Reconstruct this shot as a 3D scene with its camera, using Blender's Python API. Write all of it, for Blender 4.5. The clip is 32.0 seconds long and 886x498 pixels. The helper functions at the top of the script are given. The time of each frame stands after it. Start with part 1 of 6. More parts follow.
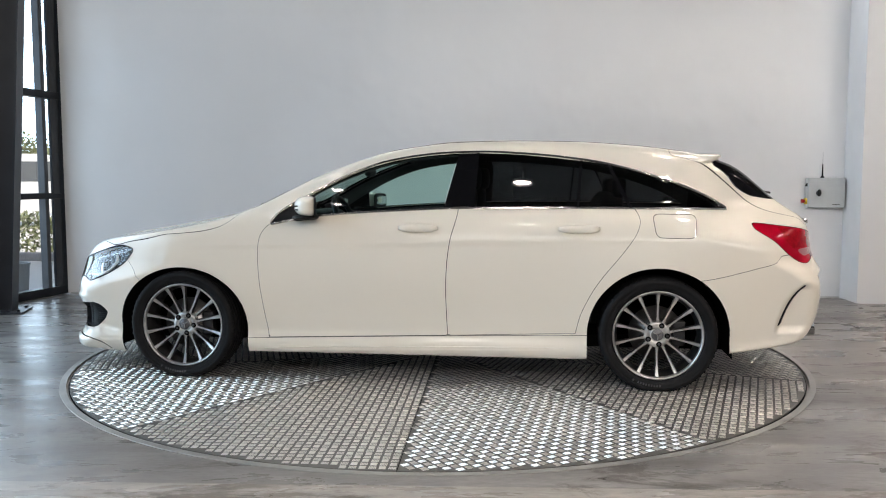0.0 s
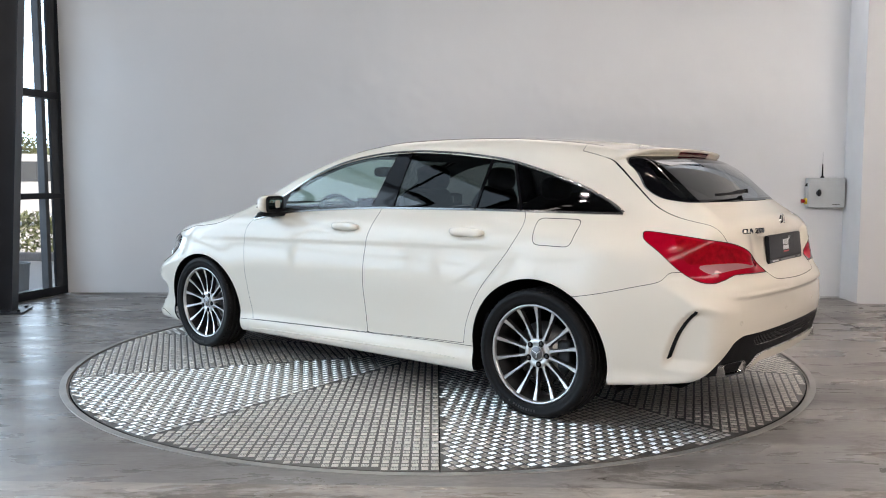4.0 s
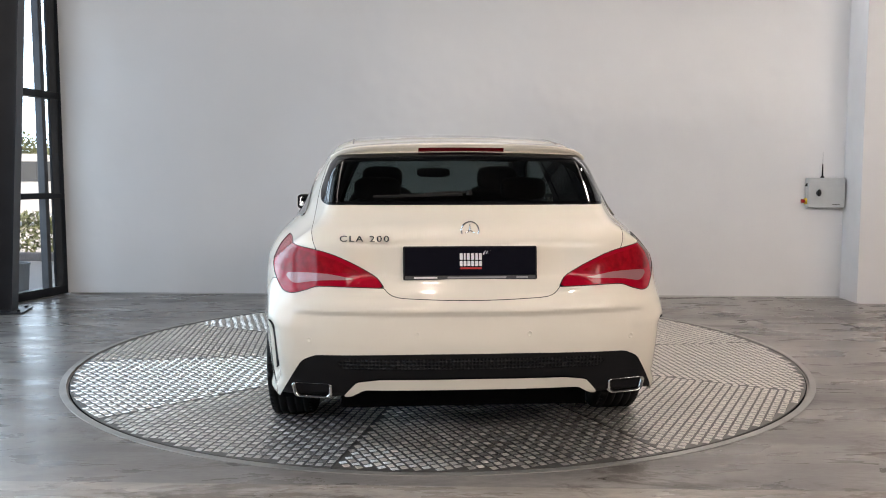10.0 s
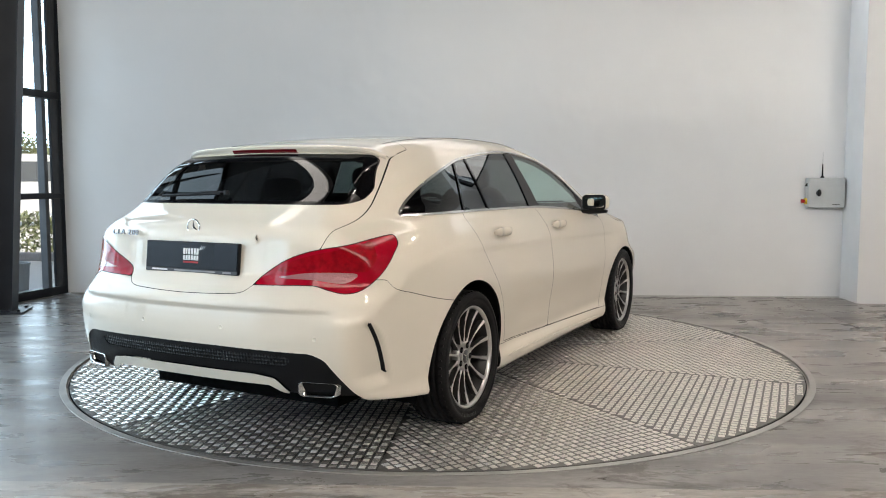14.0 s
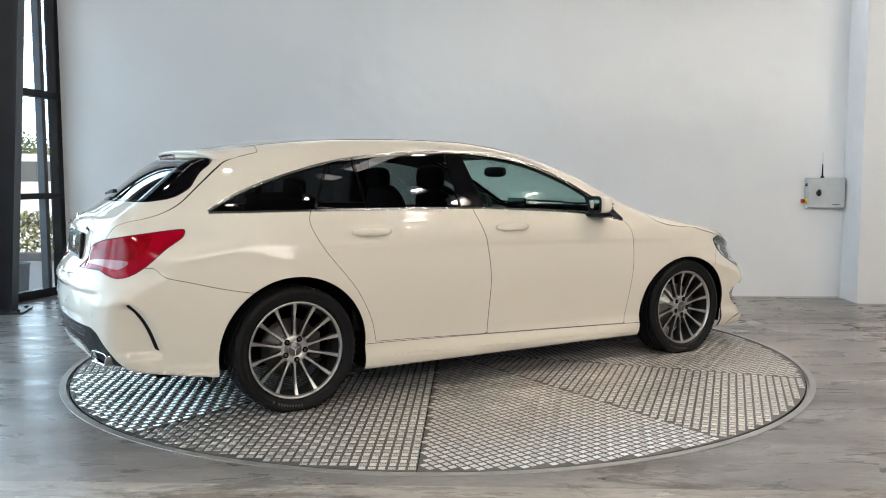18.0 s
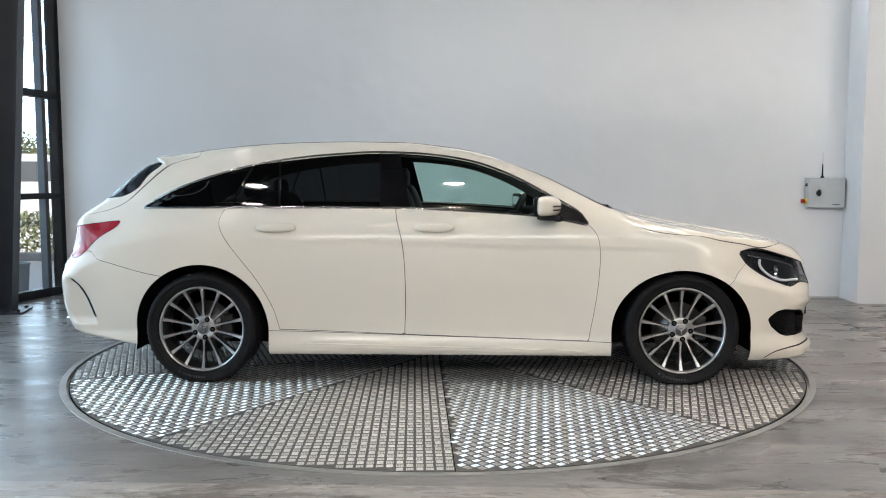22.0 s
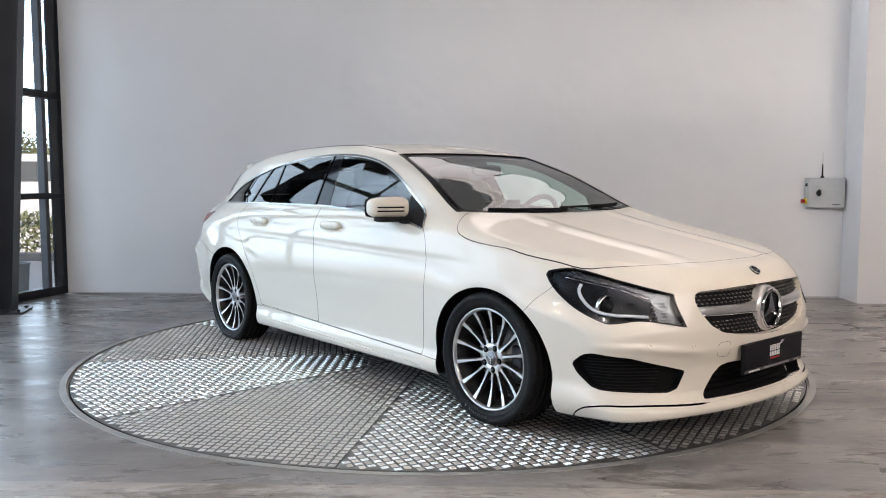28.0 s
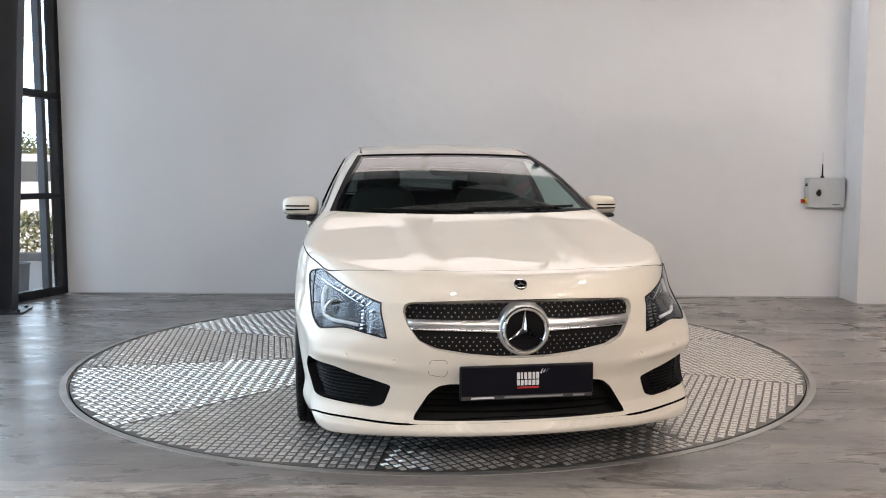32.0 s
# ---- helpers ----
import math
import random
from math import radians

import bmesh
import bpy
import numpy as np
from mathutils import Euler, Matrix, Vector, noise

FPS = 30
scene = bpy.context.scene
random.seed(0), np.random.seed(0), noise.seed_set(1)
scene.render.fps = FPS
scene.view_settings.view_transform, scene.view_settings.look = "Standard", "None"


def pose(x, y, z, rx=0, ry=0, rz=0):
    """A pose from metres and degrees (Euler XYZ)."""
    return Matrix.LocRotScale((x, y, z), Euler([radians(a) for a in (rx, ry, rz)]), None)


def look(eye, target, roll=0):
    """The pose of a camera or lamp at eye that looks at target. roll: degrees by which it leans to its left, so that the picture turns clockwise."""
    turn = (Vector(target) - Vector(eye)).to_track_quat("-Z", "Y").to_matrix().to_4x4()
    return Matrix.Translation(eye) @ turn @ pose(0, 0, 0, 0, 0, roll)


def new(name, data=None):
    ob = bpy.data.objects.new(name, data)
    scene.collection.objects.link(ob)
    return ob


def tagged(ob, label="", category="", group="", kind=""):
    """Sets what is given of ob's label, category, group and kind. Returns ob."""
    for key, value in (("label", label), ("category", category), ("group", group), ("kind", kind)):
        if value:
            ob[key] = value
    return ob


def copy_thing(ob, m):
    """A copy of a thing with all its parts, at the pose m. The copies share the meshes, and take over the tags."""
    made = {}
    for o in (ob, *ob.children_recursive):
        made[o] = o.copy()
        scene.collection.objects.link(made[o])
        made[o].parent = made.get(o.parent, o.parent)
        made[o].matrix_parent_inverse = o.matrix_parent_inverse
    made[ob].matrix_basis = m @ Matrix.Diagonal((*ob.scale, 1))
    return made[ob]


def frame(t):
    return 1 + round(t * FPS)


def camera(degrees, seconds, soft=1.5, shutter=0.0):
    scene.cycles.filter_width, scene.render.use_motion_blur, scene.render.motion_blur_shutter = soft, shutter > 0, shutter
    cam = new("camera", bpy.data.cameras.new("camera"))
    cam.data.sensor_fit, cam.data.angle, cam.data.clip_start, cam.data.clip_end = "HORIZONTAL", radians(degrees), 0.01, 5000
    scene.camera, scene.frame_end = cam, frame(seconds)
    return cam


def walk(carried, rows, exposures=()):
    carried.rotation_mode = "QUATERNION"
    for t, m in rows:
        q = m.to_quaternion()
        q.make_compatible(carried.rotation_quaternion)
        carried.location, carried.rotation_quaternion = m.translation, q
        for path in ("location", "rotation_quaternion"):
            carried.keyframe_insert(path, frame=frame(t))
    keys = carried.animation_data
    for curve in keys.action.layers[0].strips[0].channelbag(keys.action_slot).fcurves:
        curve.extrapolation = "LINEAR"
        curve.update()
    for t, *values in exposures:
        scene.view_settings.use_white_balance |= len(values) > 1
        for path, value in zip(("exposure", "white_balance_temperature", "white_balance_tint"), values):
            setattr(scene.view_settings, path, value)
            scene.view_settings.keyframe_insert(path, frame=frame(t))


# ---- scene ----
cam = camera(58.01, 32.0, soft=1.0)
# the camera stands still on a tripod before the turntable
EYE = pose(0.0, -5.300, 1.125, 85.31, 0.038, -0.329)
walk(cam, [(0.0, EYE), (32.0, EYE)],
     [(0.0, 0.35, 6750, 14.0), (3.0, 0.31, 6850, 16.0), (6.0, 0.24, 6950, 18.0), (9.0, 0.27, 7100, 18.5), (13.0, 0.37, 6950, 13.0), (17.0, 0.47, 6800, 10.5), (21.0, 0.4, 6550, 11.0), (25.0, 0.33, 6750, 16.0), (28.0, 0.27, 6900, 18.5), (32.0, 0.28, 7000, 18.0)])

# ---- world, sun, lights ----
world = bpy.data.worlds.new("sky")
scene.world = world
world.use_nodes = True
wn = world.node_tree.nodes
sky = wn.new("ShaderNodeTexSky")
sky.sky_type, sky.sun_disc = "NISHITA", False
sky.sun_elevation, sky.sun_rotation = radians(56), radians(161.6)
sky.dust_density, sky.air_density = 6.0, 1.0
wn["Background"].inputs["Strength"].default_value = 0.09
world.node_tree.links.new(sky.outputs[0], wn["Background"].inputs["Color"])
sun = new("sun", bpy.data.lights.new("sun", "SUN"))
sun.data.energy, sun.data.angle, sun.data.color = 4.5, radians(0.6), (1.0, 0.95, 0.88)
sun.matrix_world = look((3, -9, 14), (0, 0, 0))
scene.view_settings.exposure = 0.0


def area(name, m, w, h, watts, color):
    ob = new(name, bpy.data.lights.new(name, "AREA"))
    ob.data.shape, ob.data.size, ob.data.size_y = "RECTANGLE", w, h
    ob.data.energy, ob.data.color = watts, color
    ob.matrix_world = m
    return ob


# daylight in the openings of the glazed walls
area("window_light", look((-5.75, -2.6, 2.8), (0, -4.1, 1.6)), 8.5, 5.0, 150, (0.58, 0.80, 1.0))
# fill lamp behind the added south window band, which is never in view
area("window_light", look((2.9, -9.45, 4.2), (1.6, 0, 0.6)), 11.6, 1.8, 360, (1.0, 0.97, 0.92))
area("window_light", look((1.25, 2.67, 3.56), (1.2, -4.0, 1.0)), 5.4, 0.98, 23, (1.0, 0.965, 0.93))
# extra lamp outside the left glass, turned to brighten the lower back wall
area("window_light", look((-5.05, 1.05, 1.35), (-1.6, 2.9, 0.7)), 1.5, 2.4, 14, (0.50, 0.75, 1.0))


# ---- materials ----
def mat(name, color, rough=0.5, metal=0.0, coat=0.0, var=0.0, scale=8.0, bump=0.0, bump_scale=60.0, rvar=0.0, spec=0.5, trans=0.0, ior=1.45):
    m = bpy.data.materials.new(name)
    m.use_nodes = True
    nt = m.node_tree
    b = nt.nodes["Principled BSDF"]
    b.inputs["Base Color"].default_value = (*color, 1)
    b.inputs["Roughness"].default_value = rough
    b.inputs["Metallic"].default_value = metal
    b.inputs["Coat Weight"].default_value = coat
    b.inputs["Coat Roughness"].default_value = 0.02
    b.inputs["Specular IOR Level"].default_value = spec
    b.inputs["Transmission Weight"].default_value = trans
    b.inputs["IOR"].default_value = ior
    tc = nt.nodes.new("ShaderNodeTexCoord")
    if var or rvar:
        a = nt.nodes.new("ShaderNodeTexNoise")
        a.inputs["Scale"].default_value, a.inputs["Detail"].default_value = scale, 8
        nt.links.new(tc.outputs["Object"], a.inputs["Vector"])
        if var:
            r = nt.nodes.new("ShaderNodeMapRange")
            r.inputs["From Min"].default_value, r.inputs["From Max"].default_value = 0.3, 0.7
            r.inputs["To Min"].default_value, r.inputs["To Max"].default_value = 1 - var, 1 + var
            nt.links.new(a.outputs["Fac"], r.inputs["Value"])
            x = nt.nodes.new("ShaderNodeMix")
            x.data_type, x.blend_type = "RGBA", "MULTIPLY"
            x.inputs["Factor"].default_value = 1
            x.inputs["A"].default_value = (*color, 1)
            nt.links.new(r.outputs["Result"], x.inputs["B"])
            nt.links.new(x.outputs["Result"], b.inputs["Base Color"])
        if rvar:
            r2 = nt.nodes.new("ShaderNodeMapRange")
            r2.inputs["From Min"].default_value, r2.inputs["From Max"].default_value = 0.3, 0.7
            r2.inputs["To Min"].default_value, r2.inputs["To Max"].default_value = rough - rvar, rough + rvar
            nt.links.new(a.outputs["Fac"], r2.inputs["Value"])
            nt.links.new(r2.outputs["Result"], b.inputs["Roughness"])
    if bump:
        n = nt.nodes.new("ShaderNodeTexNoise")
        n.inputs["Scale"].default_value, n.inputs["Detail"].default_value = bump_scale, 4
        u = nt.nodes.new("ShaderNodeBump")
        u.inputs["Strength"].default_value, u.inputs["Distance"].default_value = bump, 0.004
        nt.links.new(tc.outputs["Object"], n.inputs["Vector"])
        nt.links.new(n.outputs["Fac"], u.inputs["Height"])
        nt.links.new(u.outputs["Normal"], b.inputs["Normal"])
    return m


def glow(name, color, strength):
    m = mat(name, color)
    b = m.node_tree.nodes["Principled BSDF"]
    b.inputs["Emission Color"].default_value = (*color, 1)
    b.inputs["Emission Strength"].default_value = strength
    return m


M_PAINT = mat("car_paint", (0.80, 0.745, 0.640), 0.5, 0.0, 1.0, spec=0.12)
M_WALL = mat("wall_paint", (0.80, 0.80, 0.80), 0.33, var=0.015, scale=1.5, bump=0.05, bump_scale=90)
nt = M_WALL.node_tree
wall_shader = nt.nodes["Principled BSDF"]
wall_shader.inputs["Roughness"].default_value = 0.24
wall_noise, wall_bump, wall_coord = nt.nodes.new("ShaderNodeTexNoise"), nt.nodes.new("ShaderNodeBump"), nt.nodes.new("ShaderNodeTexCoord")
wall_noise.inputs["Scale"].default_value, wall_noise.inputs["Detail"].default_value = 1.1, 3
wall_bump.inputs["Strength"].default_value, wall_bump.inputs["Distance"].default_value = 0.6, 0.06
nt.links.new(wall_coord.outputs["Object"], wall_noise.inputs["Vector"])
nt.links.new(wall_noise.outputs["Fac"], wall_bump.inputs["Height"])
for link in list(nt.links):
    if link.to_socket == wall_shader.inputs["Normal"]:
        nt.links.new(wall_bump.outputs["Normal"], link.from_node.inputs["Normal"])
M_DARK = mat("dark_steel", (0.013, 0.015, 0.019), 0.42, 0.0, var=0.2, spec=0.35)
M_BLACK = mat("black_plastic", (0.007, 0.007, 0.008), 0.5, spec=0.22, bump=0.15, bump_scale=300)
M_GLOSSBLACK = mat("gloss_black", (0.005, 0.005, 0.006), 0.06, spec=0.22)
M_RUBBER = mat("tyre_rubber", (0.007, 0.007, 0.0075), 0.6, spec=0.22, bump=0.2, bump_scale=200, var=0.2)
M_ALLOY = mat("machined_alloy", (0.58, 0.57, 0.56), 0.30, 0.95)
M_ALLOYDARK = mat("painted_alloy", (0.06, 0.058, 0.057), 0.32, 0.7)
M_CHROME = mat("chrome", (0.86, 0.86, 0.86), 0.07, 1.0)
# one steel in two tones: bar glint and groove shade are partly colour
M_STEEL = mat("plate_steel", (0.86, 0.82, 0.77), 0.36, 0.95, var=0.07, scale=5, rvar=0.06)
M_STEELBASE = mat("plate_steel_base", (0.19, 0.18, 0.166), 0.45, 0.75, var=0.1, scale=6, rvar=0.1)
M_RED = mat("red_lens", (0.38, 0.002, 0.016), 0.10, coat=0.25, var=0.12, scale=25, spec=0.25)
M_SHELL = mat("inner_black", (0.004, 0.004, 0.004), 0.9, spec=0.1)


def screed(name="floor_screed", tint=(1.0, 1.0, 1.0)):
    """trowelled grey screed: long streaks, dark stains, uneven gloss"""
    m = bpy.data.materials.new(name)
    m.use_nodes = True
    nt = m.node_tree
    b = nt.nodes["Principled BSDF"]
    b.inputs["Specular IOR Level"].default_value = 0.32
    tc = nt.nodes.new("ShaderNodeTexCoord")

    def noise_at(scale, sx, sy, detail, rough=0.6):
        mp = nt.nodes.new("ShaderNodeMapping")
        mp.inputs["Scale"].default_value = (sx, sy, 1)
        mp.inputs["Rotation"].default_value = (0, 0, radians(-6))
        n = nt.nodes.new("ShaderNodeTexNoise")
        n.inputs["Scale"].default_value, n.inputs["Detail"].default_value, n.inputs["Roughness"].default_value = scale, detail, rough
        n.inputs["Distortion"].default_value = 0.6
        nt.links.new(tc.outputs["Object"], mp.inputs["Vector"])
        nt.links.new(mp.outputs["Vector"], n.inputs["Vector"])
        return n.outputs["Fac"]

    def ramp(v, p0, c0, p1, c1):
        r = nt.nodes.new("ShaderNodeValToRGB")
        r.color_ramp.elements[0].position, r.color_ramp.elements[0].color = p0, (*c0, 1)
        r.color_ramp.elements[1].position, r.color_ramp.elements[1].color = p1, (*c1, 1)
        nt.links.new(v, r.inputs["Fac"])
        return r.outputs["Color"]

    def mul(a, c):
        x = nt.nodes.new("ShaderNodeMix")
        x.data_type, x.blend_type = "RGBA", "MULTIPLY"
        x.inputs["Factor"].default_value = 1
        nt.links.new(a, x.inputs["A"]), nt.links.new(c, x.inputs["B"])
        return x.outputs["Result"]

    streak = noise_at(1.3, 0.55, 2.2, 9)
    base = ramp(streak, 0.32, tuple(a * b for a, b in zip((0.135, 0.126, 0.118), tint)), 0.70, tuple(a * b for a, b in zip((0.31, 0.296, 0.280), tint)))
    stain = ramp(noise_at(1.5, 0.8, 1.5, 12, 0.74), 0.42, (0.50, 0.475, 0.455), 0.475, (1, 1, 1))
    fine = ramp(noise_at(26, 0.5, 1.6, 7, 0.7), 0.3, (0.76, 0.76, 0.76), 0.7, (1.18, 1.18, 1.18))
    nt.links.new(mul(mul(base, stain), fine), b.inputs["Base Color"])
    r = nt.nodes.new("ShaderNodeMapRange")
    r.inputs["From Min"].default_value, r.inputs["From Max"].default_value = 0.3, 0.7
    r.inputs["To Min"].default_value, r.inputs["To Max"].default_value = 0.20, 0.40
    nt.links.new(noise_at(3.0, 0.5, 1.6, 7), r.inputs["Value"])
    nt.links.new(r.outputs["Result"], b.inputs["Roughness"])
    u = nt.nodes.new("ShaderNodeBump")
    u.inputs["Strength"].default_value, u.inputs["Distance"].default_value = 0.25, 0.006
    nt.links.new(noise_at(5.0, 0.5, 1.5, 6), u.inputs["Height"])
    nt.links.new(u.outputs["Normal"], b.inputs["Normal"])
    return m


M_FLOOR = screed()
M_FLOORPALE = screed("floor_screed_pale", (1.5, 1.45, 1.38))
M_FLOORLIGHTEDGE = screed("floor_screed_light_edge", (0.85, 0.84, 0.82))


def glass_mat(name, color, alpha, gloss=0.08):
    m = bpy.data.materials.new(name)
    m.use_nodes = True
    nt = m.node_tree
    b = nt.nodes["Principled BSDF"]
    out = nt.nodes["Material Output"]
    b.inputs["Base Color"].default_value = (*color, 1)
    b.inputs["Roughness"].default_value = 0.0
    b.inputs["IOR"].default_value = 1.5
    tr = nt.nodes.new("ShaderNodeBsdfTransparent")
    tr.inputs["Color"].default_value = (*alpha, 1)
    gl = nt.nodes.new("ShaderNodeBsdfGlossy")
    gl.inputs["Roughness"].default_value = 0.005
    gl.inputs["Color"].default_value = (1, 1, 1, 1)
    lw = nt.nodes.new("ShaderNodeLayerWeight")
    lw.inputs["Blend"].default_value = 0.5
    pw = nt.nodes.new("ShaderNodeMath")
    pw.operation = "POWER"
    pw.inputs[1].default_value = 4.5
    nt.links.new(lw.outputs["Facing"], pw.inputs[0])
    ma = nt.nodes.new("ShaderNodeMath")
    ma.operation = "MULTIPLY_ADD"
    ma.inputs[1].default_value, ma.inputs[2].default_value = 1 - gloss, gloss
    nt.links.new(pw.outputs[0], ma.inputs[0])
    mx = nt.nodes.new("ShaderNodeMixShader")
    nt.links.new(ma.outputs[0], mx.inputs[0])
    nt.links.new(tr.outputs[0], mx.inputs[1])
    nt.links.new(gl.outputs[0], mx.inputs[2])
    nt.links.new(mx.outputs[0], out.inputs["Surface"])
    return m


M_GLASS = glass_mat("clear_glass", (0.8, 0.9, 0.88), (0.70, 0.86, 0.82), 0.05)
M_WINDOW = glass_mat("window_glass", (0.9, 0.95, 0.95), (0.93, 0.96, 0.95), 0.045)
M_TINT = glass_mat("tinted_glass", (0.05, 0.05, 0.05), (0.14, 0.15, 0.155), 0.042)
M_SMOKE = glass_mat("smoked_glass", (0.05, 0.05, 0.05), (0.11, 0.12, 0.125), 0.045)
M_LENS = glass_mat("lamp_lens", (1, 1, 1), (0.93, 0.95, 0.96), 0.02)


# ---- mesh helpers ----
def part(name, bm, material, parent=None, label="", smooth=False):
    me = bpy.data.meshes.new(name)
    if isinstance(bm, tuple):
        v, n, t = bm
        t = t[(t[:, 0] != t[:, 1]) & (t[:, 1] != t[:, 2]) & (t[:, 2] != t[:, 0])]
        me.from_pydata(v.tolist(), [], t.tolist())
        me.shade_smooth()
        if n is not None:
            me.normals_split_custom_set_from_vertices(n.tolist())
    else:
        bm.to_mesh(me)
        bm.free()
        if smooth:
            me.shade_smooth()
    me.materials.append(material)
    ob = new(name, me)
    if parent:
        ob.parent = parent
    if label:
        ob["label"] = label
    return ob


def empty(name, m=None, label="", category="", group="", kind=""):
    ob = new(name)
    ob.empty_display_size = 0.1
    if m is not None:
        ob.matrix_world = m
    return tagged(ob, label, category, group, kind)


def box(x0, x1, y0, y1, z0, z1, bm=None, bevel=0.0, m=None):
    bm = bm or bmesh.new()
    r = bmesh.ops.create_cube(bm, size=1)
    vs = r["verts"]
    t = Matrix.Translation(((x0 + x1) / 2, (y0 + y1) / 2, (z0 + z1) / 2)) @ Matrix.Diagonal((x1 - x0, y1 - y0, z1 - z0, 1))
    bmesh.ops.transform(bm, matrix=(m @ t if m else t), verts=vs)
    if bevel:
        es = list({e for v in vs for e in v.link_edges})
        bmesh.ops.bevel(bm, geom=es, offset=bevel, segments=2, affect="EDGES", profile=0.5)
    return bm


def cyl(r0, r1, z0, z1, seg=32, bm=None, m=None, cap=True):
    bm = bm or bmesh.new()
    r = bmesh.ops.create_cone(bm, cap_ends=cap, segments=seg, radius1=r0, radius2=r1, depth=z1 - z0)
    t = Matrix.Translation((0, 0, (z0 + z1) / 2))
    bmesh.ops.transform(bm, matrix=(m @ t if m else t), verts=r["verts"])
    return bm


def lathe(prof, seg=64, bm=None, m=None):
    """prof: (radius, height) round the z axis"""
    bm = bm or bmesh.new()
    rings = []
    for k in range(seg):
        a = 2 * math.pi * k / seg
        rings.append([bm.verts.new((r * math.cos(a), r * math.sin(a), h)) for r, h in prof])
    if m:
        bmesh.ops.transform(bm, matrix=m, verts=[v for q in rings for v in q])
    for k in range(seg):
        a, b = rings[k], rings[(k + 1) % seg]
        for i in range(len(prof) - 1):
            bm.faces.new((a[i], b[i], b[i + 1], a[i + 1]))
    return bm


def tube(points, r, seg=8, closed=False, bm=None, flat=1.0):
    """a round bar along points"""
    bm = bm or bmesh.new()
    pts = [Vector(q) for q in points]
    n = len(pts)
    rings = []
    for i, q in enumerate(pts):
        a = pts[(i - 1) % n] if closed or i else q
        b = pts[(i + 1) % n] if closed or i < n - 1 else q
        d = (b - a).normalized()
        s = d.cross(Vector((0, 0, 1)))
        s = s.normalized() if s.length > 1e-4 else Vector((1, 0, 0))
        u = s.cross(d)
        rings.append([bm.verts.new(q + r * (math.cos(2 * math.pi * k / seg) * s * flat + math.sin(2 * math.pi * k / seg) * u)) for k in range(seg)])
    for i in range(n if closed else n - 1):
        a, b = rings[i], rings[(i + 1) % n]
        for k in range(seg):
            bm.faces.new((a[k], a[(k + 1) % seg], b[(k + 1) % seg], b[k]))
    if not closed:
        bm.faces.new(rings[0][::-1])
        bm.faces.new(rings[-1])
    bmesh.ops.recalc_face_normals(bm, faces=bm.faces)
    return bm


def prism(poly, h0, h1, bm=None, m=None):
    """a polygon in x, y pulled up from h0 to h1"""
    bm = bm or bmesh.new()
    a = [bm.verts.new((x, y, h0)) for x, y in poly]
    b = [bm.verts.new((x, y, h1)) for x, y in poly]
    bm.faces.new(a[::-1])
    bm.faces.new(b)
    n = len(poly)
    for i in range(n):
        bm.faces.new((a[i], a[(i + 1) % n], b[(i + 1) % n], b[i]))
    bmesh.ops.recalc_face_normals(bm, faces=bm.faces)
    if m:
        bmesh.ops.transform(bm, matrix=m, verts=a + b)
    return bm


# ---- the room ----
# back wall from (-3.82, 2.90) to (3.95, 2.50), a pillar at its right end, a glazed wall on the left
WALL_A, WALL_B, HIGH = Vector((-3.82, 2.904, 0)), Vector((3.947, 2.495, 0)), 5.4


def wall(name, a, b, thick, z0, z1, material, side=1):
    d = (b - a)
    n = Vector((-d.y, d.x, 0)).normalized() * thick * side
    poly = [a.xy, b.xy, (b + n).xy, (a + n).xy]
    return tagged(part(name, prism(poly, z0, z1), material), kind="structure")
# dark colour of the unseen walls stands in for an unlit hall
M_HALL = mat("hall_unlit", (0.13, 0.13, 0.135), 0.5, var=0.05, scale=1.5)
WALL_D = (WALL_B - WALL_A).normalized()


def back_piece(s0, s1, z0, z1):
    return wall("wall_back", WALL_A + WALL_D * s0, WALL_A + WALL_D * s1, 0.3, z0, z1, M_WALL)


# a band of windows runs high in the back wall
WIN_S0, WIN_S1, WIN_Z0, WIN_Z1 = 2.35, 7.86, 3.02, 4.12
back_piece(0, 8.0, 0, WIN_Z0), back_piece(0, 8.0, WIN_Z1, HIGH), back_piece(0, WIN_S0, WIN_Z0, WIN_Z1), back_piece(WIN_S1, 8.0, WIN_Z0, WIN_Z1)
PIL_A, PIL_B = Vector((3.912, 2.087, 0)), Vector((9.0, 1.82, 0))
wall_pillar = tagged(part("wall_right", prism([(3.951, 2.49), PIL_A.xy, PIL_B.xy, (9.0, 2.5), (4.2, 2.8)], 0, HIGH), M_WALL), kind="structure")
wall_east = wall("wall_east", Vector((9.0, 1.8, 0)), Vector((9.0, -9.0, 0)), 0.3, 0, HIGH, M_HALL)
bm = bmesh.new()
bmesh.ops.create_grid(bm, x_segments=2, y_segments=2, size=1)
bmesh.ops.transform(bm, matrix=Matrix.Translation((0, 0, -0.012)) @ Matrix.Diagonal((60, 60, 1, 1)), verts=bm.verts)
ground = tagged(part("ground", bm, mat("paving", (0.42, 0.40, 0.38), 0.8, var=0.15, scale=0.7)), kind="structure")


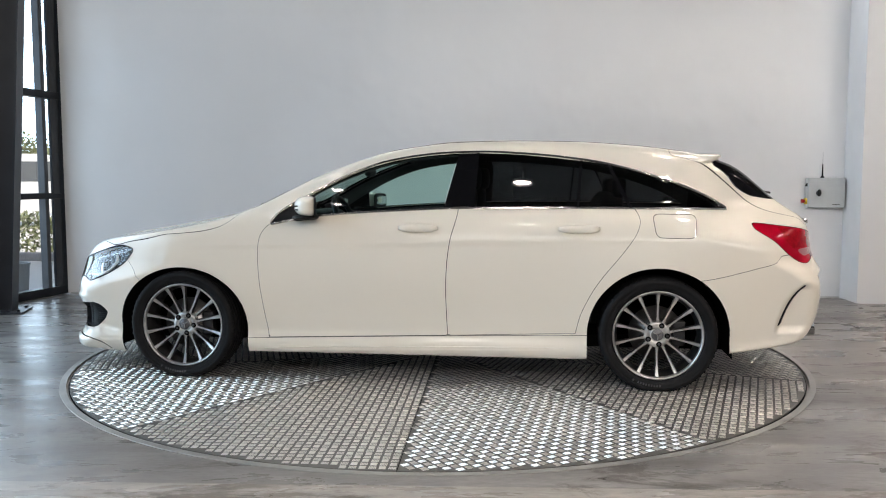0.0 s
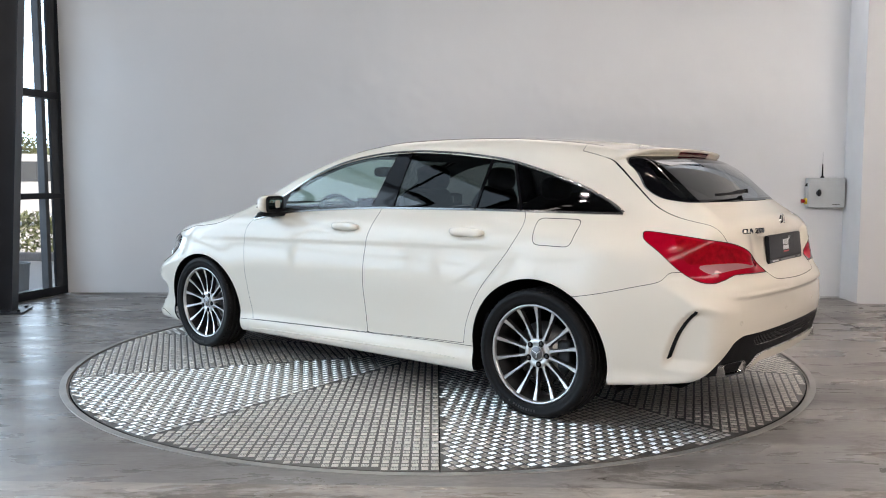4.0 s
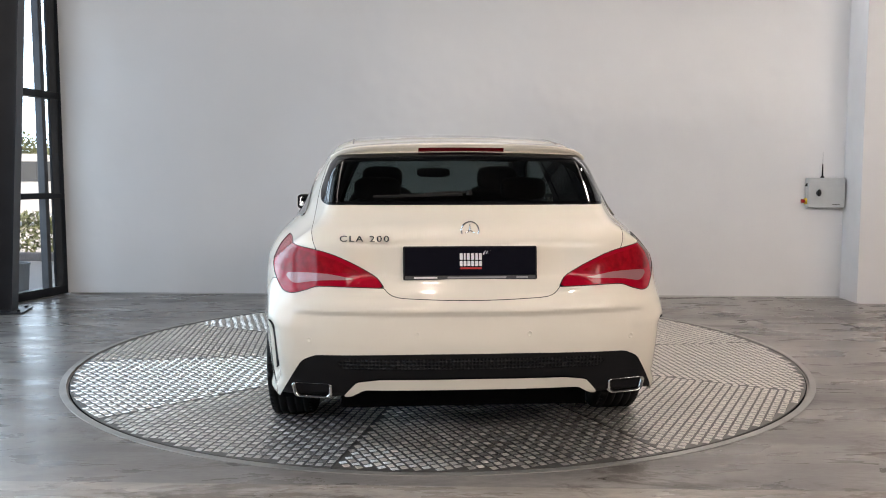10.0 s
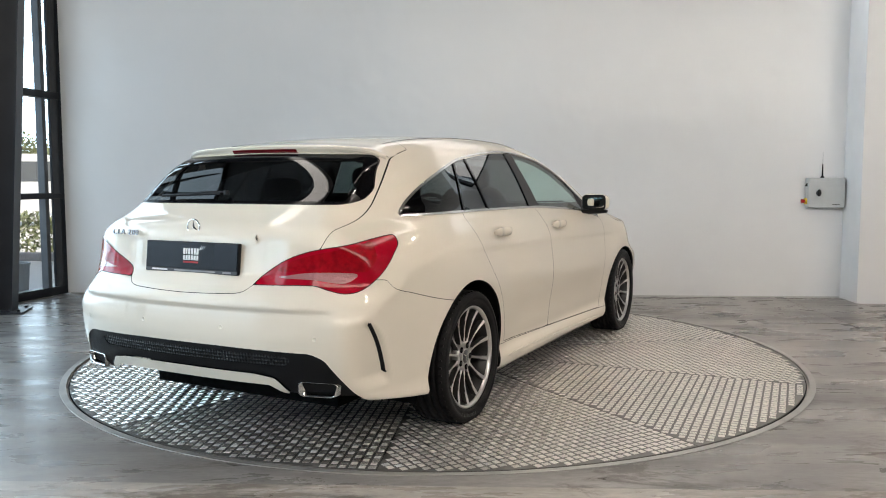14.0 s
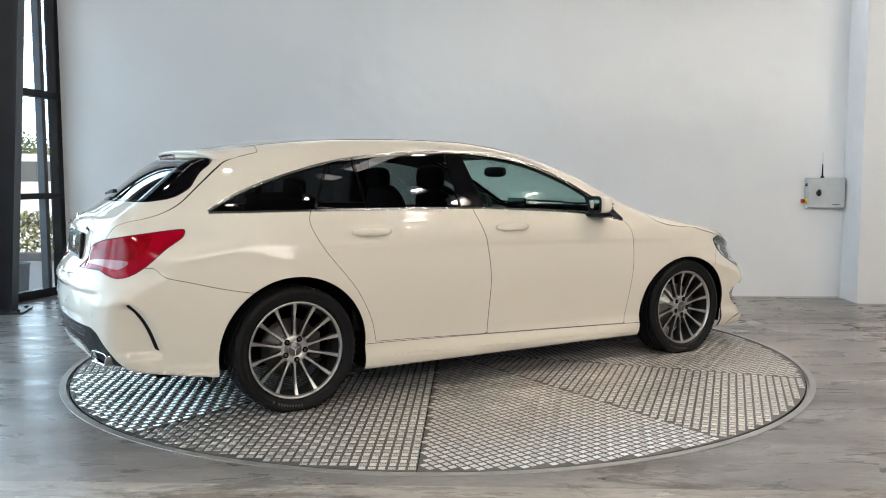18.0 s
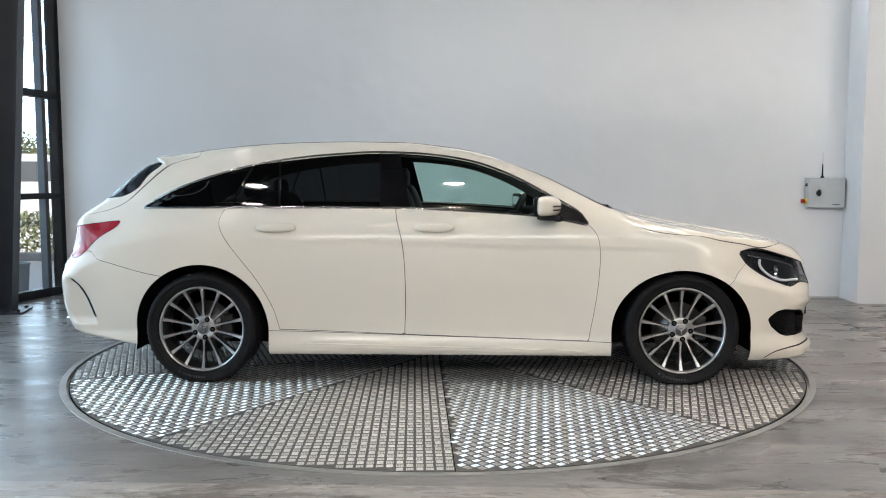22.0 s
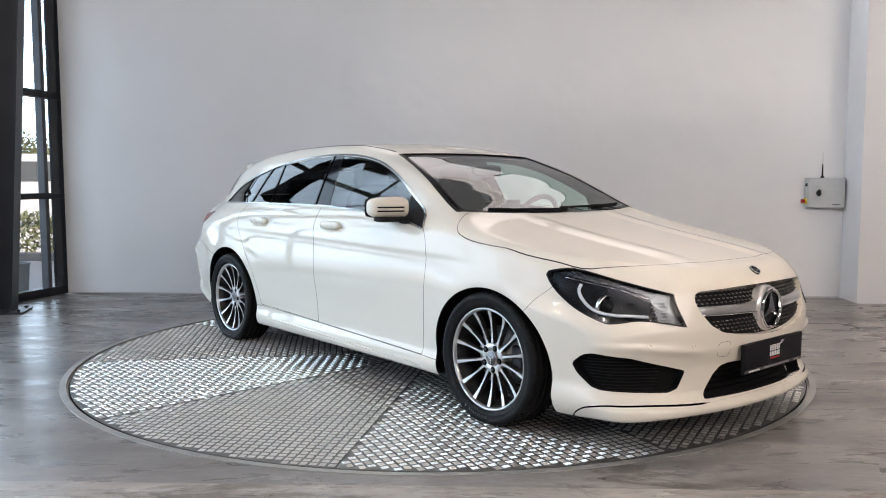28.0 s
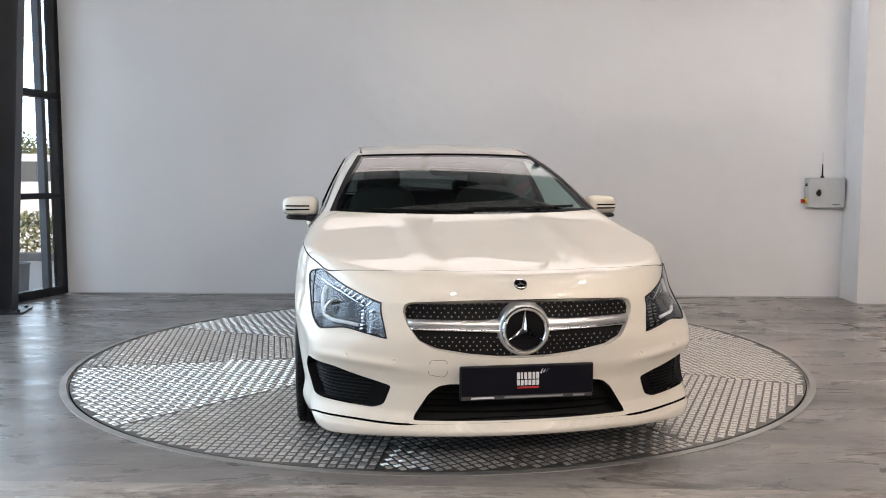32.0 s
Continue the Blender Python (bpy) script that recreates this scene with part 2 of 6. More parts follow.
def ring_floor():
    """the screed floor, with a round pit for the turntable"""
    bm = bmesh.new()
    n, R = 180, 2.302
    inner = [bm.verts.new((R * math.cos(2 * math.pi * k / n), R * math.sin(2 * math.pi * k / n), 0)) for k in range(n)]
    low = [bm.verts.new((v.co.x, v.co.y, -0.05)) for v in inner]
    outer = []
    for k in range(n):
        a = 2 * math.pi * k / n
        c, s = math.cos(a), math.sin(a)
        f = 1 / max(abs(c), abs(s))
        y = (2.85 if s > 0 else 9.0) * s * f
        outer.append(bm.verts.new((c * f * (8.9 if c > 0 else 3.84 + 0.247 * (2.9 - y)), y, 0)))
    for k in range(n):
        j = (k + 1) % n
        bm.faces.new((inner[k], outer[k], outer[j], inner[j]))
        bm.faces.new((low[k], inner[k], inner[j], low[j]))
    return bm


floor = tagged(part("floor", ring_floor(), M_FLOOR), kind="structure")
# a second, paler bay of screed before the table, with its joint; the corner slab puts the edge of light there into
# outline and tint
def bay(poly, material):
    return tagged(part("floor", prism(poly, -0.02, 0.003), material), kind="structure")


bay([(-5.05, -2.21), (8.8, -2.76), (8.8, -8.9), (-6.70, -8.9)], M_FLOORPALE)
bay([(3.37, 2.38), (3.24, 0.40), (8.8, 0.10), (8.8, 1.75), (3.93, 2.06), (3.96, 2.46)], M_FLOORLIGHTEDGE)
ceiling = tagged(part("ceiling", box(-6.9, 9.3, -9.3, 3.2, HIGH, HIGH + 0.2), mat("ceiling_dark", (0.07, 0.072, 0.075), 0.7, var=0.15, scale=2)), kind="structure")

# ---- turntable ----
R_TABLE = 2.263
table = empty("turntable", label="round steel turntable of tread plates set in floor", category="turntable")


def disc(r, z0, z1, seg=160):
    return cyl(r, r, z0, z1, seg)


rim = tagged(part("turntable_rim", lathe([(2.268, -0.03), (2.268, 0.003), (2.302, 0.003), (2.303, -0.012)], 180), mat("rim_steel", (0.40, 0.39, 0.37), 0.42, 0.6, var=0.12, scale=9)), kind="structure")
pit = tagged(part("pit", cyl(2.31, 2.31, -0.06, -0.032, 96), M_SHELL), kind="structure")

# ---- the car's shape ----


KNOTS = {}


def curve(x, xs, ys):
    """a smooth monotone curve through knots"""
    key = (tuple(xs), tuple(ys))
    if key not in KNOTS:
        kx, ky = np.array(xs, float), np.array(ys, float)
        if kx[0] > kx[-1]:
            kx, ky = kx[::-1], ky[::-1]
        h, d = np.diff(kx), np.diff(ky) / np.diff(kx)
        m = np.zeros(len(kx))
        m[0], m[-1] = d[0], d[-1]
        for i in range(1, len(kx) - 1):
            if d[i - 1] * d[i] > 0:
                a, b = 2 * h[i] + h[i - 1], h[i] + 2 * h[i - 1]
                m[i] = (a + b) / (a / d[i - 1] + b / d[i])
        KNOTS[key] = kx, ky, h, m
    kx, ky, h, m = KNOTS[key]
    x = np.clip(x, kx[0], kx[-1])
    i = np.clip(np.searchsorted(kx, x) - 1, 0, len(h) - 1)
    t = (x - kx[i]) / h[i]
    return (2 * t**3 - 3 * t**2 + 1) * ky[i] + (t**3 - 2 * t**2 + t) * h[i] * m[i] + (3 * t**2 - 2 * t**3) * ky[i + 1] + (t**3 - t**2) * h[i] * m[i + 1]


def step(a, b, x):
    t = np.clip((x - a) / (b - a), 0, 1)
    return t * t * (3 - 2 * t)


def bell(x, c, w):
    return np.exp(-(((x - c) / w) ** 2))


def smax(a, b, k):
    h = np.maximum(k - np.abs(a - b), 0) / k
    return np.maximum(a, b) + h * h * k / 4


def top_line(x):
    return curve(x, [-2.33, -2.205, -2.135, -2.050, -1.765, -1.50, -1.24, -0.90, -0.55, -0.24, 0.04, 0.22, 0.40, 0.60, 0.78, 0.97, 1.06, 1.16, 1.52, 1.90, 2.10, 2.19, 2.27, 2.33, 2.40],
                 [0.86, 0.955, 0.99, 1.045, 1.265, 1.332, 1.361, 1.384, 1.391, 1.386, 1.354, 1.320, 1.264, 1.190, 1.104, 1.012, 0.975, 0.945, 0.872, 0.807, 0.767, 0.742, 0.68, 0.60, 0.50])


def top_z(x, y):
    crown = curve(x, [-2.3, -1.9, -1.2, 1.15, 1.9, 2.3], [0.12, 0.13, 0.085, 0.055, 0.05, 0.12])
    off = np.sqrt((np.abs(y) - 0.335 + 0.04 * (x - 1.6)) ** 2 + 0.0006)
    rib = 0.011 * (np.sqrt((off - 0.085) ** 2 + 0.0001) - (off - 0.085)) / 0.17 * step(1.0, 1.25, x) * (1 - step(1.9, 2.15, x))
    return top_line(x) - crown * y * y + rib


def side_y(x, z):
    w = soft(x, [-2.4, -2.1, -1.9, -1.6, -1.35, -1.0, -0.6, 0.2, 0.9, 1.35, 1.7, 1.95, 2.3], [0.798, 0.808, 0.846, 0.884, 0.889, 0.880, 0.874, 0.872, 0.876, 0.884, 0.878, 0.833, 0.82], 0.12)
    d = soft(z, [0.08, 0.15, 0.20, 0.235, 0.27, 0.33, 0.45, 0.60, 0.75, 0.83, 0.88, 0.93, 0.97, 1.0, 1.08, 1.15, 1.22, 1.30, 1.45],
              [-0.10, -0.035, -0.018, -0.022, -0.035, -0.026, -0.012, 0.0, -0.008, -0.018, -0.036, -0.066, -0.1005, -0.114, -0.150, -0.1845, -0.222, -0.269, -0.372], 0.030)
    g = curve(x, [-2.4, -2.1, -1.7, -1.2, -0.5, 0.3, 0.9, 2.0], [0.175, 0.142, 0.075, 0.018, 0.0, 0.004, 0.02, 0.03]) * step(0.86 - 0.12 * step(1.3, 2.0, -x), 1.04, z)
    flare = 0.010 * (bell(np.hypot(x - 1.35, z - 0.31), 0.35, 0.11) + bell(np.hypot(x + 1.35, z - 0.31), 0.37, 0.12)) * step(0.12, 0.3, z)
    line = 0.812 - 0.020 * (x + 0.9)
    under = np.maximum(line - z, 0)
    drop = -0.0075 * step(0.0, 0.035, under) * np.exp(-under / 0.085) * step(-1.55, -1.0, x) * (1 - step(0.85, 1.45, x))
    hollow = -0.008 * bell(z, 0.40, 0.11) * step(-0.95, -0.6, x) * (1 - step(0.6, 0.95, x))
    cup = -0.012 * step(0.828, 0.858, z) * (1 - step(0.872, 0.905, z)) * (bell(x, -0.035, 0.085) + bell(x, -0.925, 0.085)) * 1.5
    lip = curve(z, [0.30, 0.36, 0.46, 0.53, 0.58, 0.62], [1.150, 1.166, 1.200, 1.242, 1.300, 1.36])
    scoop = -0.026 * step(lip - 0.008, lip + 0.034, -x - 0.808) * step(0.30, 0.36, z) * (1 - step(0.55, 0.61, z))
    return w + d - g + flare + drop + hollow + cup + scoop


def soft(x, xs, ys, h):
    """the same curve with its kinks eased over a length h"""
    return (curve(x - h, xs, ys) + 2 * curve(x - h / 2, xs, ys) + 3 * curve(x, xs, ys) + 2 * curve(x + h / 2, xs, ys) + curve(x + h, xs, ys)) / 9


def front_x(y, z):
    y = np.abs(y)
    brow = 0.013 * bell(z, 0.445 - 0.10 * np.maximum(0.72 - y, 0), 0.020) * step(0.40, 0.55, y) - 0.010 * bell(z, 0.33, 0.085) * step(0.46, 0.58, y)
    return brow + 2.290 - 0.315 * y**2 - (0.274 + 0.662 * step(0.47, 0.68, z)) * y**5.33 + curve(z, [0.08, 0.13, 0.175, 0.205, 0.25, 0.34, 0.43, 0.50, 0.58, 0.655, 0.75, 0.85], [0.0, 0.012, 0.014, -0.012, -0.035, -0.03, -0.008, -0.006, -0.022, -0.038, -0.10, -0.2])


def rear_x(y, z):
    y = np.abs(y)
    pr = curve(z, [0.15, 0.25, 0.32, 0.45, 0.56, 0.64, 0.69, 0.72, 0.80, 0.88, 0.925, 0.955, 1.0], [-0.12, -0.07, -0.035, 0.0, 0.008, 0.0, -0.015, -0.028, -0.048, -0.062, -0.078, -0.092, -0.15])
    niche = -0.030 * step(0.69, 0.765, z) * (1 - step(0.893, 0.903, z)) * (1 - step(0.36, 0.50, y))
    under = 0.636 - z
    pr = pr + 0.007 - 0.011 * step(0.638, 0.705, z) - 0.013 * step(0.0, 0.024, under) * (1 - 0.5 * step(0.05, 0.14, under)) * (1 - step(0.62, 0.72, y))
    return -(2.318 - 0.141 * y**2 - (0.35 + 0.429 * step(0.56, 0.72, z)) * y**6.52 + pr + niche)


def bottom_z(x):
    return curve(x, [-2.35, -2.2, -1.9, -1.7, -1.0, 1.0, 1.65, 1.85, 2.1, 2.3, 2.4], [0.31, 0.275, 0.225, 0.20, 0.145, 0.138, 0.108, 0.112, 0.135, 0.155, 0.16])


def body_field(p):
    x, y, z = p[:, 0], np.abs(p[:, 1]), p[:, 2]
    a = smax(y - side_y(x, z), (z - top_z(x, y)) * 0.9, curve(x, [-2.3, -1.9, -1.4, 0.3, 0.9, 1.3, 2.3], [0.045, 0.05, 0.075, 0.08, 0.07, 0.07, 0.06]))
    a = smax(a, x - front_x(y, z), 0.06)
    a = smax(a, rear_x(y, z) - x, 0.045)
    return smax(a, bottom_z(x) - z, 0.03)


def body_normal(p):
    e = 1e-4
    g = np.stack([body_field(p + e * np.eye(3)[i]) - body_field(p - e * np.eye(3)[i]) for i in range(3)], 1)
    return g / np.maximum(np.linalg.norm(g, axis=1), 1e-9)[:, None]


def body_half(sx=330, sy=64, sz=92):
    """one half of the body's skin: rays from the axis out to a loose hull, stopped at the skin"""
    xs = np.linspace(-2.34, 2.36, sx + 1)

    def hull(x):
        return top_line(x) + 0.06

    V, T, base = [], [], 0

    def grid(P):
        nonlocal base
        n, m = P.shape[:2]
        i = np.arange(n * m).reshape(n, m) + base
        a, b, c, d = i[:-1, :-1].ravel(), i[1:, :-1].ravel(), i[1:, 1:].ravel(), i[:-1, 1:].ravel()
        T.append(np.stack([a, b, c], 1)), T.append(np.stack([a, c, d], 1))
        V.append(P.reshape(-1, 3))
        base += n * m

    s = np.linspace(0, 1, sz + 1)
    X, S = np.meshgrid(xs, s, indexing="ij")
    grid(np.stack([X, np.full_like(X, 0.93), 0.06 + S * (hull(X) - 0.06)], 2))
    ys = np.linspace(0, 0.93, sy + 1)
    X, Y = np.meshgrid(xs, ys[::-1], indexing="ij")
    grid(np.stack([X, Y, hull(X)], 2))
    Y, S = np.meshgrid(ys, s, indexing="ij")
    grid(np.stack([np.full_like(Y, 2.36), Y, 0.06 + S * (hull(np.full_like(Y, 2.36)) - 0.06)], 2))
    Y, S = np.meshgrid(ys[::-1], s, indexing="ij")
    grid(np.stack([np.full_like(Y, -2.34), Y, 0.06 + S * (hull(np.full_like(Y, -2.34)) - 0.06)], 2))
    X, Y = np.meshgrid(xs[xs > 1.6], ys, indexing="ij")
    grid(np.stack([X, Y, np.full_like(X, 0.06)], 2))
    V, T = np.concatenate(V), np.concatenate(T)
    o = np.stack([np.clip(V[:, 0], -1.85, 1.85), 0 * V[:, 1], np.full(len(V), 0.55)], 1)
    d = V - o
    lo, hi = np.zeros(len(V)), np.full(len(V), 1.25)
    for _ in range(34):
        mid = (lo + hi) / 2
        out = body_field(o + mid[:, None] * d) > 0
        hi, lo = np.where(out, mid, hi), np.where(out, lo, mid)
    V = o + lo[:, None] * d
    V[V[:, 1] < 1e-5, 1] = 0
    q, first, inv = np.unique(np.round(V, 5), axis=0, return_index=True, return_inverse=True)
    V, T = V[first], inv.ravel()[T]
    ok = (T[:, 0] != T[:, 1]) & (T[:, 1] != T[:, 2]) & (T[:, 2] != T[:, 0])
    T = T[ok]
    N = body_normal(V)
    g = np.cross(V[T[:, 1]] - V[T[:, 0]], V[T[:, 2]] - V[T[:, 0]])
    flip = np.einsum("ij,ij->i", g, N[T[:, 0]]) < 0
    T[flip] = T[flip][:, ::-1]
    return V, N, T


def clip(mesh, f):
    """the piece of a skin where the field f (one value a vertex) is above zero"""
    V, N, T = mesh
    if len(T) == 0:
        return mesh
    f = np.where(np.abs(f) < 1e-7, 1e-7, f)
    s = f > 0
    c = s[T].sum(1)
    keep = T[c == 3]
    newV, newN, newT, seen = [], [], [], {}

    def cut(a, b):
        key = (a, b) if a < b else (b, a)
        if key not in seen:
            t = f[a] / (f[a] - f[b])
            seen[key] = len(V) + len(newV)
            newV.append(V[a] + t * (V[b] - V[a]))
            newN.append(N[a] + t * (N[b] - N[a]))
        return seen[key]

    for tri in T[(c == 1) | (c == 2)]:
        a, b, d = (int(k) for k in tri)
        for _ in range(3):
            if (s[a], s[b], s[d]) in ((True, False, False), (False, True, True)):
                break
            a, b, d = b, d, a
        e, g = cut(a, b), cut(a, d)
        if s[a]:
            newT.append((a, e, g))
        else:
            newT += [(e, b, d), (e, d, g)]
    if newV:
        V, N = np.concatenate([V, newV]), np.concatenate([N, newN])
        keep = np.concatenate([keep, np.array(newT)])
    used, inv = np.unique(keep, return_inverse=True)
    return V[used], N[used], inv.reshape(-1, 3)


def poly_field(x, y, poly):
    """signed distance to a polygon, above zero within"""
    p = np.stack([x, y], 1)
    best, inside = np.full(len(p), 1e9), np.zeros(len(p), bool)
    for (ax, ay), (bx, by) in zip(poly, poly[1:] + poly[:1]):
        d = np.array([bx - ax, by - ay])
        w = p - np.array([ax, ay])
        t = np.clip(w @ d / max(d @ d, 1e-12), 0, 1)
        best = np.minimum(best, np.hypot(*(w - t[:, None] * d).T))
        up = (ay > y) != (by > y)
        with np.errstate(divide="ignore", invalid="ignore"):
            inside ^= up & (x < (bx - ax) * (y - ay) / (by - ay) + ax)
    return np.where(inside, best, -best)


def rounded(poly, r, n=5):
    """the polygon with its corners rounded"""
    out = []
    m = len(poly)
    for i in range(m):
        a, b, c = Vector(poly[i - 1]), Vector(poly[i]), Vector(poly[(i + 1) % m])
        u, v = (a - b), (c - b)
        k = min(r, u.length * 0.45, v.length * 0.45)
        p0, p1 = b + u.normalized() * k, b + v.normalized() * k
        for j in range(n + 1):
            t = j / n
            q = p0 * (1 - t) ** 2 + b * 2 * t * (1 - t) + p1 * t * t
            out.append((q.x, q.y))
    return out


GAP = 0.0013


def spline(poly, sharp=(), n=5):
    """a closed smooth line through the points, with corners kept where sharp names them"""
    p = [Vector(q) for q in poly]
    m, out = len(p), []
    for i in range(m):
        a, b, c, d = p[i - 1], p[i], p[(i + 1) % m], p[(i + 2) % m]
        L = (c - b).length
        t0 = (c - b) if i in sharp else (c - a) / max((c - b).length + (b - a).length, 1e-9) * L
        t1 = (c - b) if (i + 1) % m in sharp else (d - b) / max((d - c).length + (c - b).length, 1e-9) * L
        for k in range(n):
            t = k / n
            q = b * (2 * t**3 - 3 * t**2 + 1) + t0 * (t**3 - 2 * t**2 + t) + c * (3 * t**2 - 2 * t**3) + t1 * (t**3 - t**2)
            out.append((q.x, q.y))
    return out


def carve(mesh, f, gap=GAP):
    """splits a skin along f = 0 into the piece within and the rest, with a gap"""
    return clip(mesh, f - gap), clip(mesh, -f - gap)


def both(mesh):
    """a half skin and its mirror image in one"""
    V, N, T = mesh
    n = len(V)
    V2, N2 = V * [1, -1, 1], N * [1, -1, 1]
    V, N, T = np.concatenate([V, V2]), np.concatenate([N, N2]), np.concatenate([T, T[:, ::-1] + n])
    q, first, inv = np.unique(np.round(V, 6), axis=0, return_index=True, return_inverse=True)
    return V[first], N[first], inv.ravel()[T]


def mirrored(mesh):
    V, N, T = mesh
    return V * [1, -1, 1], N * [1, -1, 1], T[:, ::-1]


def inset(mesh, d):
    V, N, T = mesh
    return V - N * d, N, T


car = empty("car", label="cream white five-door estate car with alloy wheels on the turntable", category="car")


def pair(name, mesh, material, label=""):
    a = part(name, mesh, material, car, label)
    b = part(name, mirrored(mesh), material, car, label)
    return a, b


skin = body_half()


def cut_arch(mesh, cx, a, b):
    x, y, z = mesh[0].T
    zz = np.where(z > 0.30, (z - 0.30) / b, 0.12 * (z - 0.30) / b)
    f = (np.hypot((x - cx) / a, zz) - 1) * a
    return clip(mesh, np.where(y > 0.45, f, 1.0))


n = skin[1]
skin = clip(skin, n[:, 2] + 0.80)
skin = cut_arch(cut_arch(skin, 1.348, 0.388, 0.340), -1.350, 0.378, 0.368)

# side windows
DLO = spline([(-1.722, 0.982), (-0.974, 0.988), (-0.27, 0.985), (0.113, 0.969), (0.536, 0.940), (0.70, 0.915), (0.825, 0.890), (0.79, 0.945), (0.726, 0.988), (0.609, 1.052), (0.491, 1.118), (0.356, 1.181),
       (0.19, 1.238), (0.024, 1.270), (-0.174, 1.290), (-0.371, 1.295), (-0.632, 1.282), (-0.957, 1.246), (-1.054, 1.231), (-1.281, 1.175), (-1.508, 1.096), (-1.640, 1.033)], (0, 6), 3)


def round_edge(mesh, sign):
    """how far round a front or rear corner a vertex lies"""
    return sign * mesh[0][:, 0] - mesh[0][:, 1]


def cut(mesh, f, gap=None):
    return (clip(mesh, f), clip(mesh, -f)) if gap is None else carve(mesh, f, gap)


def side_cut(mesh, poly, gap=None, low=0.5):
    x, y, z = mesh[0].T
    return cut(mesh, np.where(y > low, poly_field(x, z, poly), -1), gap)


def end_cut(mesh, poly, sign, far, gap=None):
    x, y, z = mesh[0].T
    return cut(mesh, np.where(sign * x > far, poly_field(y, z, poly), -1), gap)


def corner_cut(mesh, poly, sign, far, gap=None):
    x, y, z = mesh[0].T
    return cut(mesh, np.where(sign * x > far, poly_field(round_edge(mesh, sign), z, poly), -1), gap)


def band(mesh, x0, z0, x1, z1):
    """distance ahead of an upright line through two points of the side view"""
    x, y, z = mesh[0].T
    n = math.hypot(x1 - x0, z1 - z0)
    return ((x - x0) * (z1 - z0) - (z - z0) * (x1 - x0)) / n


dlo, skin = side_cut(skin, DLO, low=0.3)
# windscreen and rear screen
x, y, z = skin[0].T
f = np.minimum(curve(x, [0.15, 0.3, 0.6, 0.965, 1.2], [0.53, 0.56, 0.635, 0.725, 0.76]) - y, np.minimum(1.10 - 0.24 * y * y - x, x - 0.27 + 0.10 * y * y))
windscreen, skin = carve(skin, np.where(z > 0.8, f, -1))
RG = rounded([(-0.2, 1.034), (0.58, 1.034), (0.612, 1.050), (0.617, 1.095), (0.578, 1.222), (0.55, 1.25), (-0.2, 1.262)], 0.03)
rear_screen, skin = end_cut(skin, RG, -1, 1.5, GAP)
# lamps, round the corners
TL = spline([(1.095, 0.903), (1.13, 0.907), (1.249, 0.896), (1.42, 0.877), (1.61, 0.855), (1.74, 0.82), (1.845, 0.762), (1.918, 0.718), (1.61, 0.722), (1.53, 0.704), (1.44, 0.690), (1.34, 0.702), (1.226, 0.756), (1.125, 0.836), (1.083, 0.874)], (7,), 4)
tail, skin = corner_cut(skin, TL, -1, 1.5, GAP)
HL = spline([(0.852, 0.725), (0.872, 0.741), (1.018, 0.754), (1.268, 0.712), (1.587, 0.657), (1.597, 0.622), (1.659, 0.527), (1.531, 0.543), (1.384, 0.555), (1.209, 0.541), (1.14, 0.553), (1.031, 0.588), (0.94, 0.637), (0.883, 0.682)], (0, 4, 6), 4)
head, skin = corner_cut(skin, HL, 1, 1.5, GAP)
# openings of the nose
GR = rounded([(-0.3, 0.677), (0.20, 0.675), (0.425, 0.667), (0.452, 0.658), (0.462, 0.63), (0.445, 0.58), (0.405, 0.525), (0.346, 0.492), (0.22, 0.471), (0.10, 0.460), (-0.3, 0.455)], 0.012, 3)
grille_skin, skin = end_cut(skin, GR, 1, 1.8)
LI = rounded([(-0.3, 0.352), (0.285, 0.354), (0.33, 0.345), (0.365, 0.315), (0.43, 0.212), (-0.3, 0.215)], 0.015)
low_skin, skin = end_cut(skin, LI, 1, 1.8)
SI = rounded([(0.996, 0.364), (1.054, 0.406), (1.108, 0.418), (1.328, 0.402), (1.663, 0.339), (1.617, 0.263), (1.56, 0.248), (1.161, 0.261), (1.111, 0.27), (1.029, 0.322)], 0.015, 3)
side_skin, skin = corner_cut(skin, SI, 1, 1.6)
# rear apron and air slots
DF = rounded([(-0.3, 0.470), (0.2, 0.469), (0.61, 0.461), (0.665, 0.437), (0.705, 0.373), (0.765, 0.27), (0.80, 0.15), (-0.3, 0.15)], 0.02)
diff_skin, skin = end_cut(skin, DF, -1, 1.7)
shell = skin

# panels
DOOR_F = spline([(-0.252, 1.05), (-0.252, 0.953), (-0.215, 0.80), (-0.199, 0.669), (-0.194, 0.478), (-0.201, 0.270), (0.835, 0.238), (0.872, 0.48), (0.888, 0.66), (0.890, 0.745), (0.876, 0.827), (0.85, 0.868), (0.823, 0.893), (0.75, 0.94), (0.55, 1.05)], (0, 5, 6, 12, 13, 14), 4)
door_f, skin = side_cut(skin, DOOR_F, GAP)
DOOR_R = spline([(-0.251, 1.05), (-0.253, 0.953), (-0.216, 0.80), (-0.200, 0.669), (-0.195, 0.478), (-0.202, 0.270), (-0.909, 0.298), (-0.942, 0.42), (-1.026, 0.579), (-1.177, 0.769), (-1.236, 0.862), (-1.25, 0.93), (-1.215, 1.0), (-1.19, 1.05)], (0, 5, 6, 12, 13), 4)
door_r, skin = side_cut(skin, DOOR_R, GAP)
x, y, z = skin[0].T
BON = spline([(2.085, -0.4), (2.078, 0.16), (2.05, 0.34), (1.98, 0.58), (1.849, 0.723), (1.70, 0.787), (1.52, 0.838), (1.316, 0.855), (1.126, 0.842), (1.06, 0.80), (1.0, 0.67), (0.97, 0.60), (1.05, 0.45), (1.10, 0.23), (1.12, -0.4)], (0, 10, 11, 14), 4)
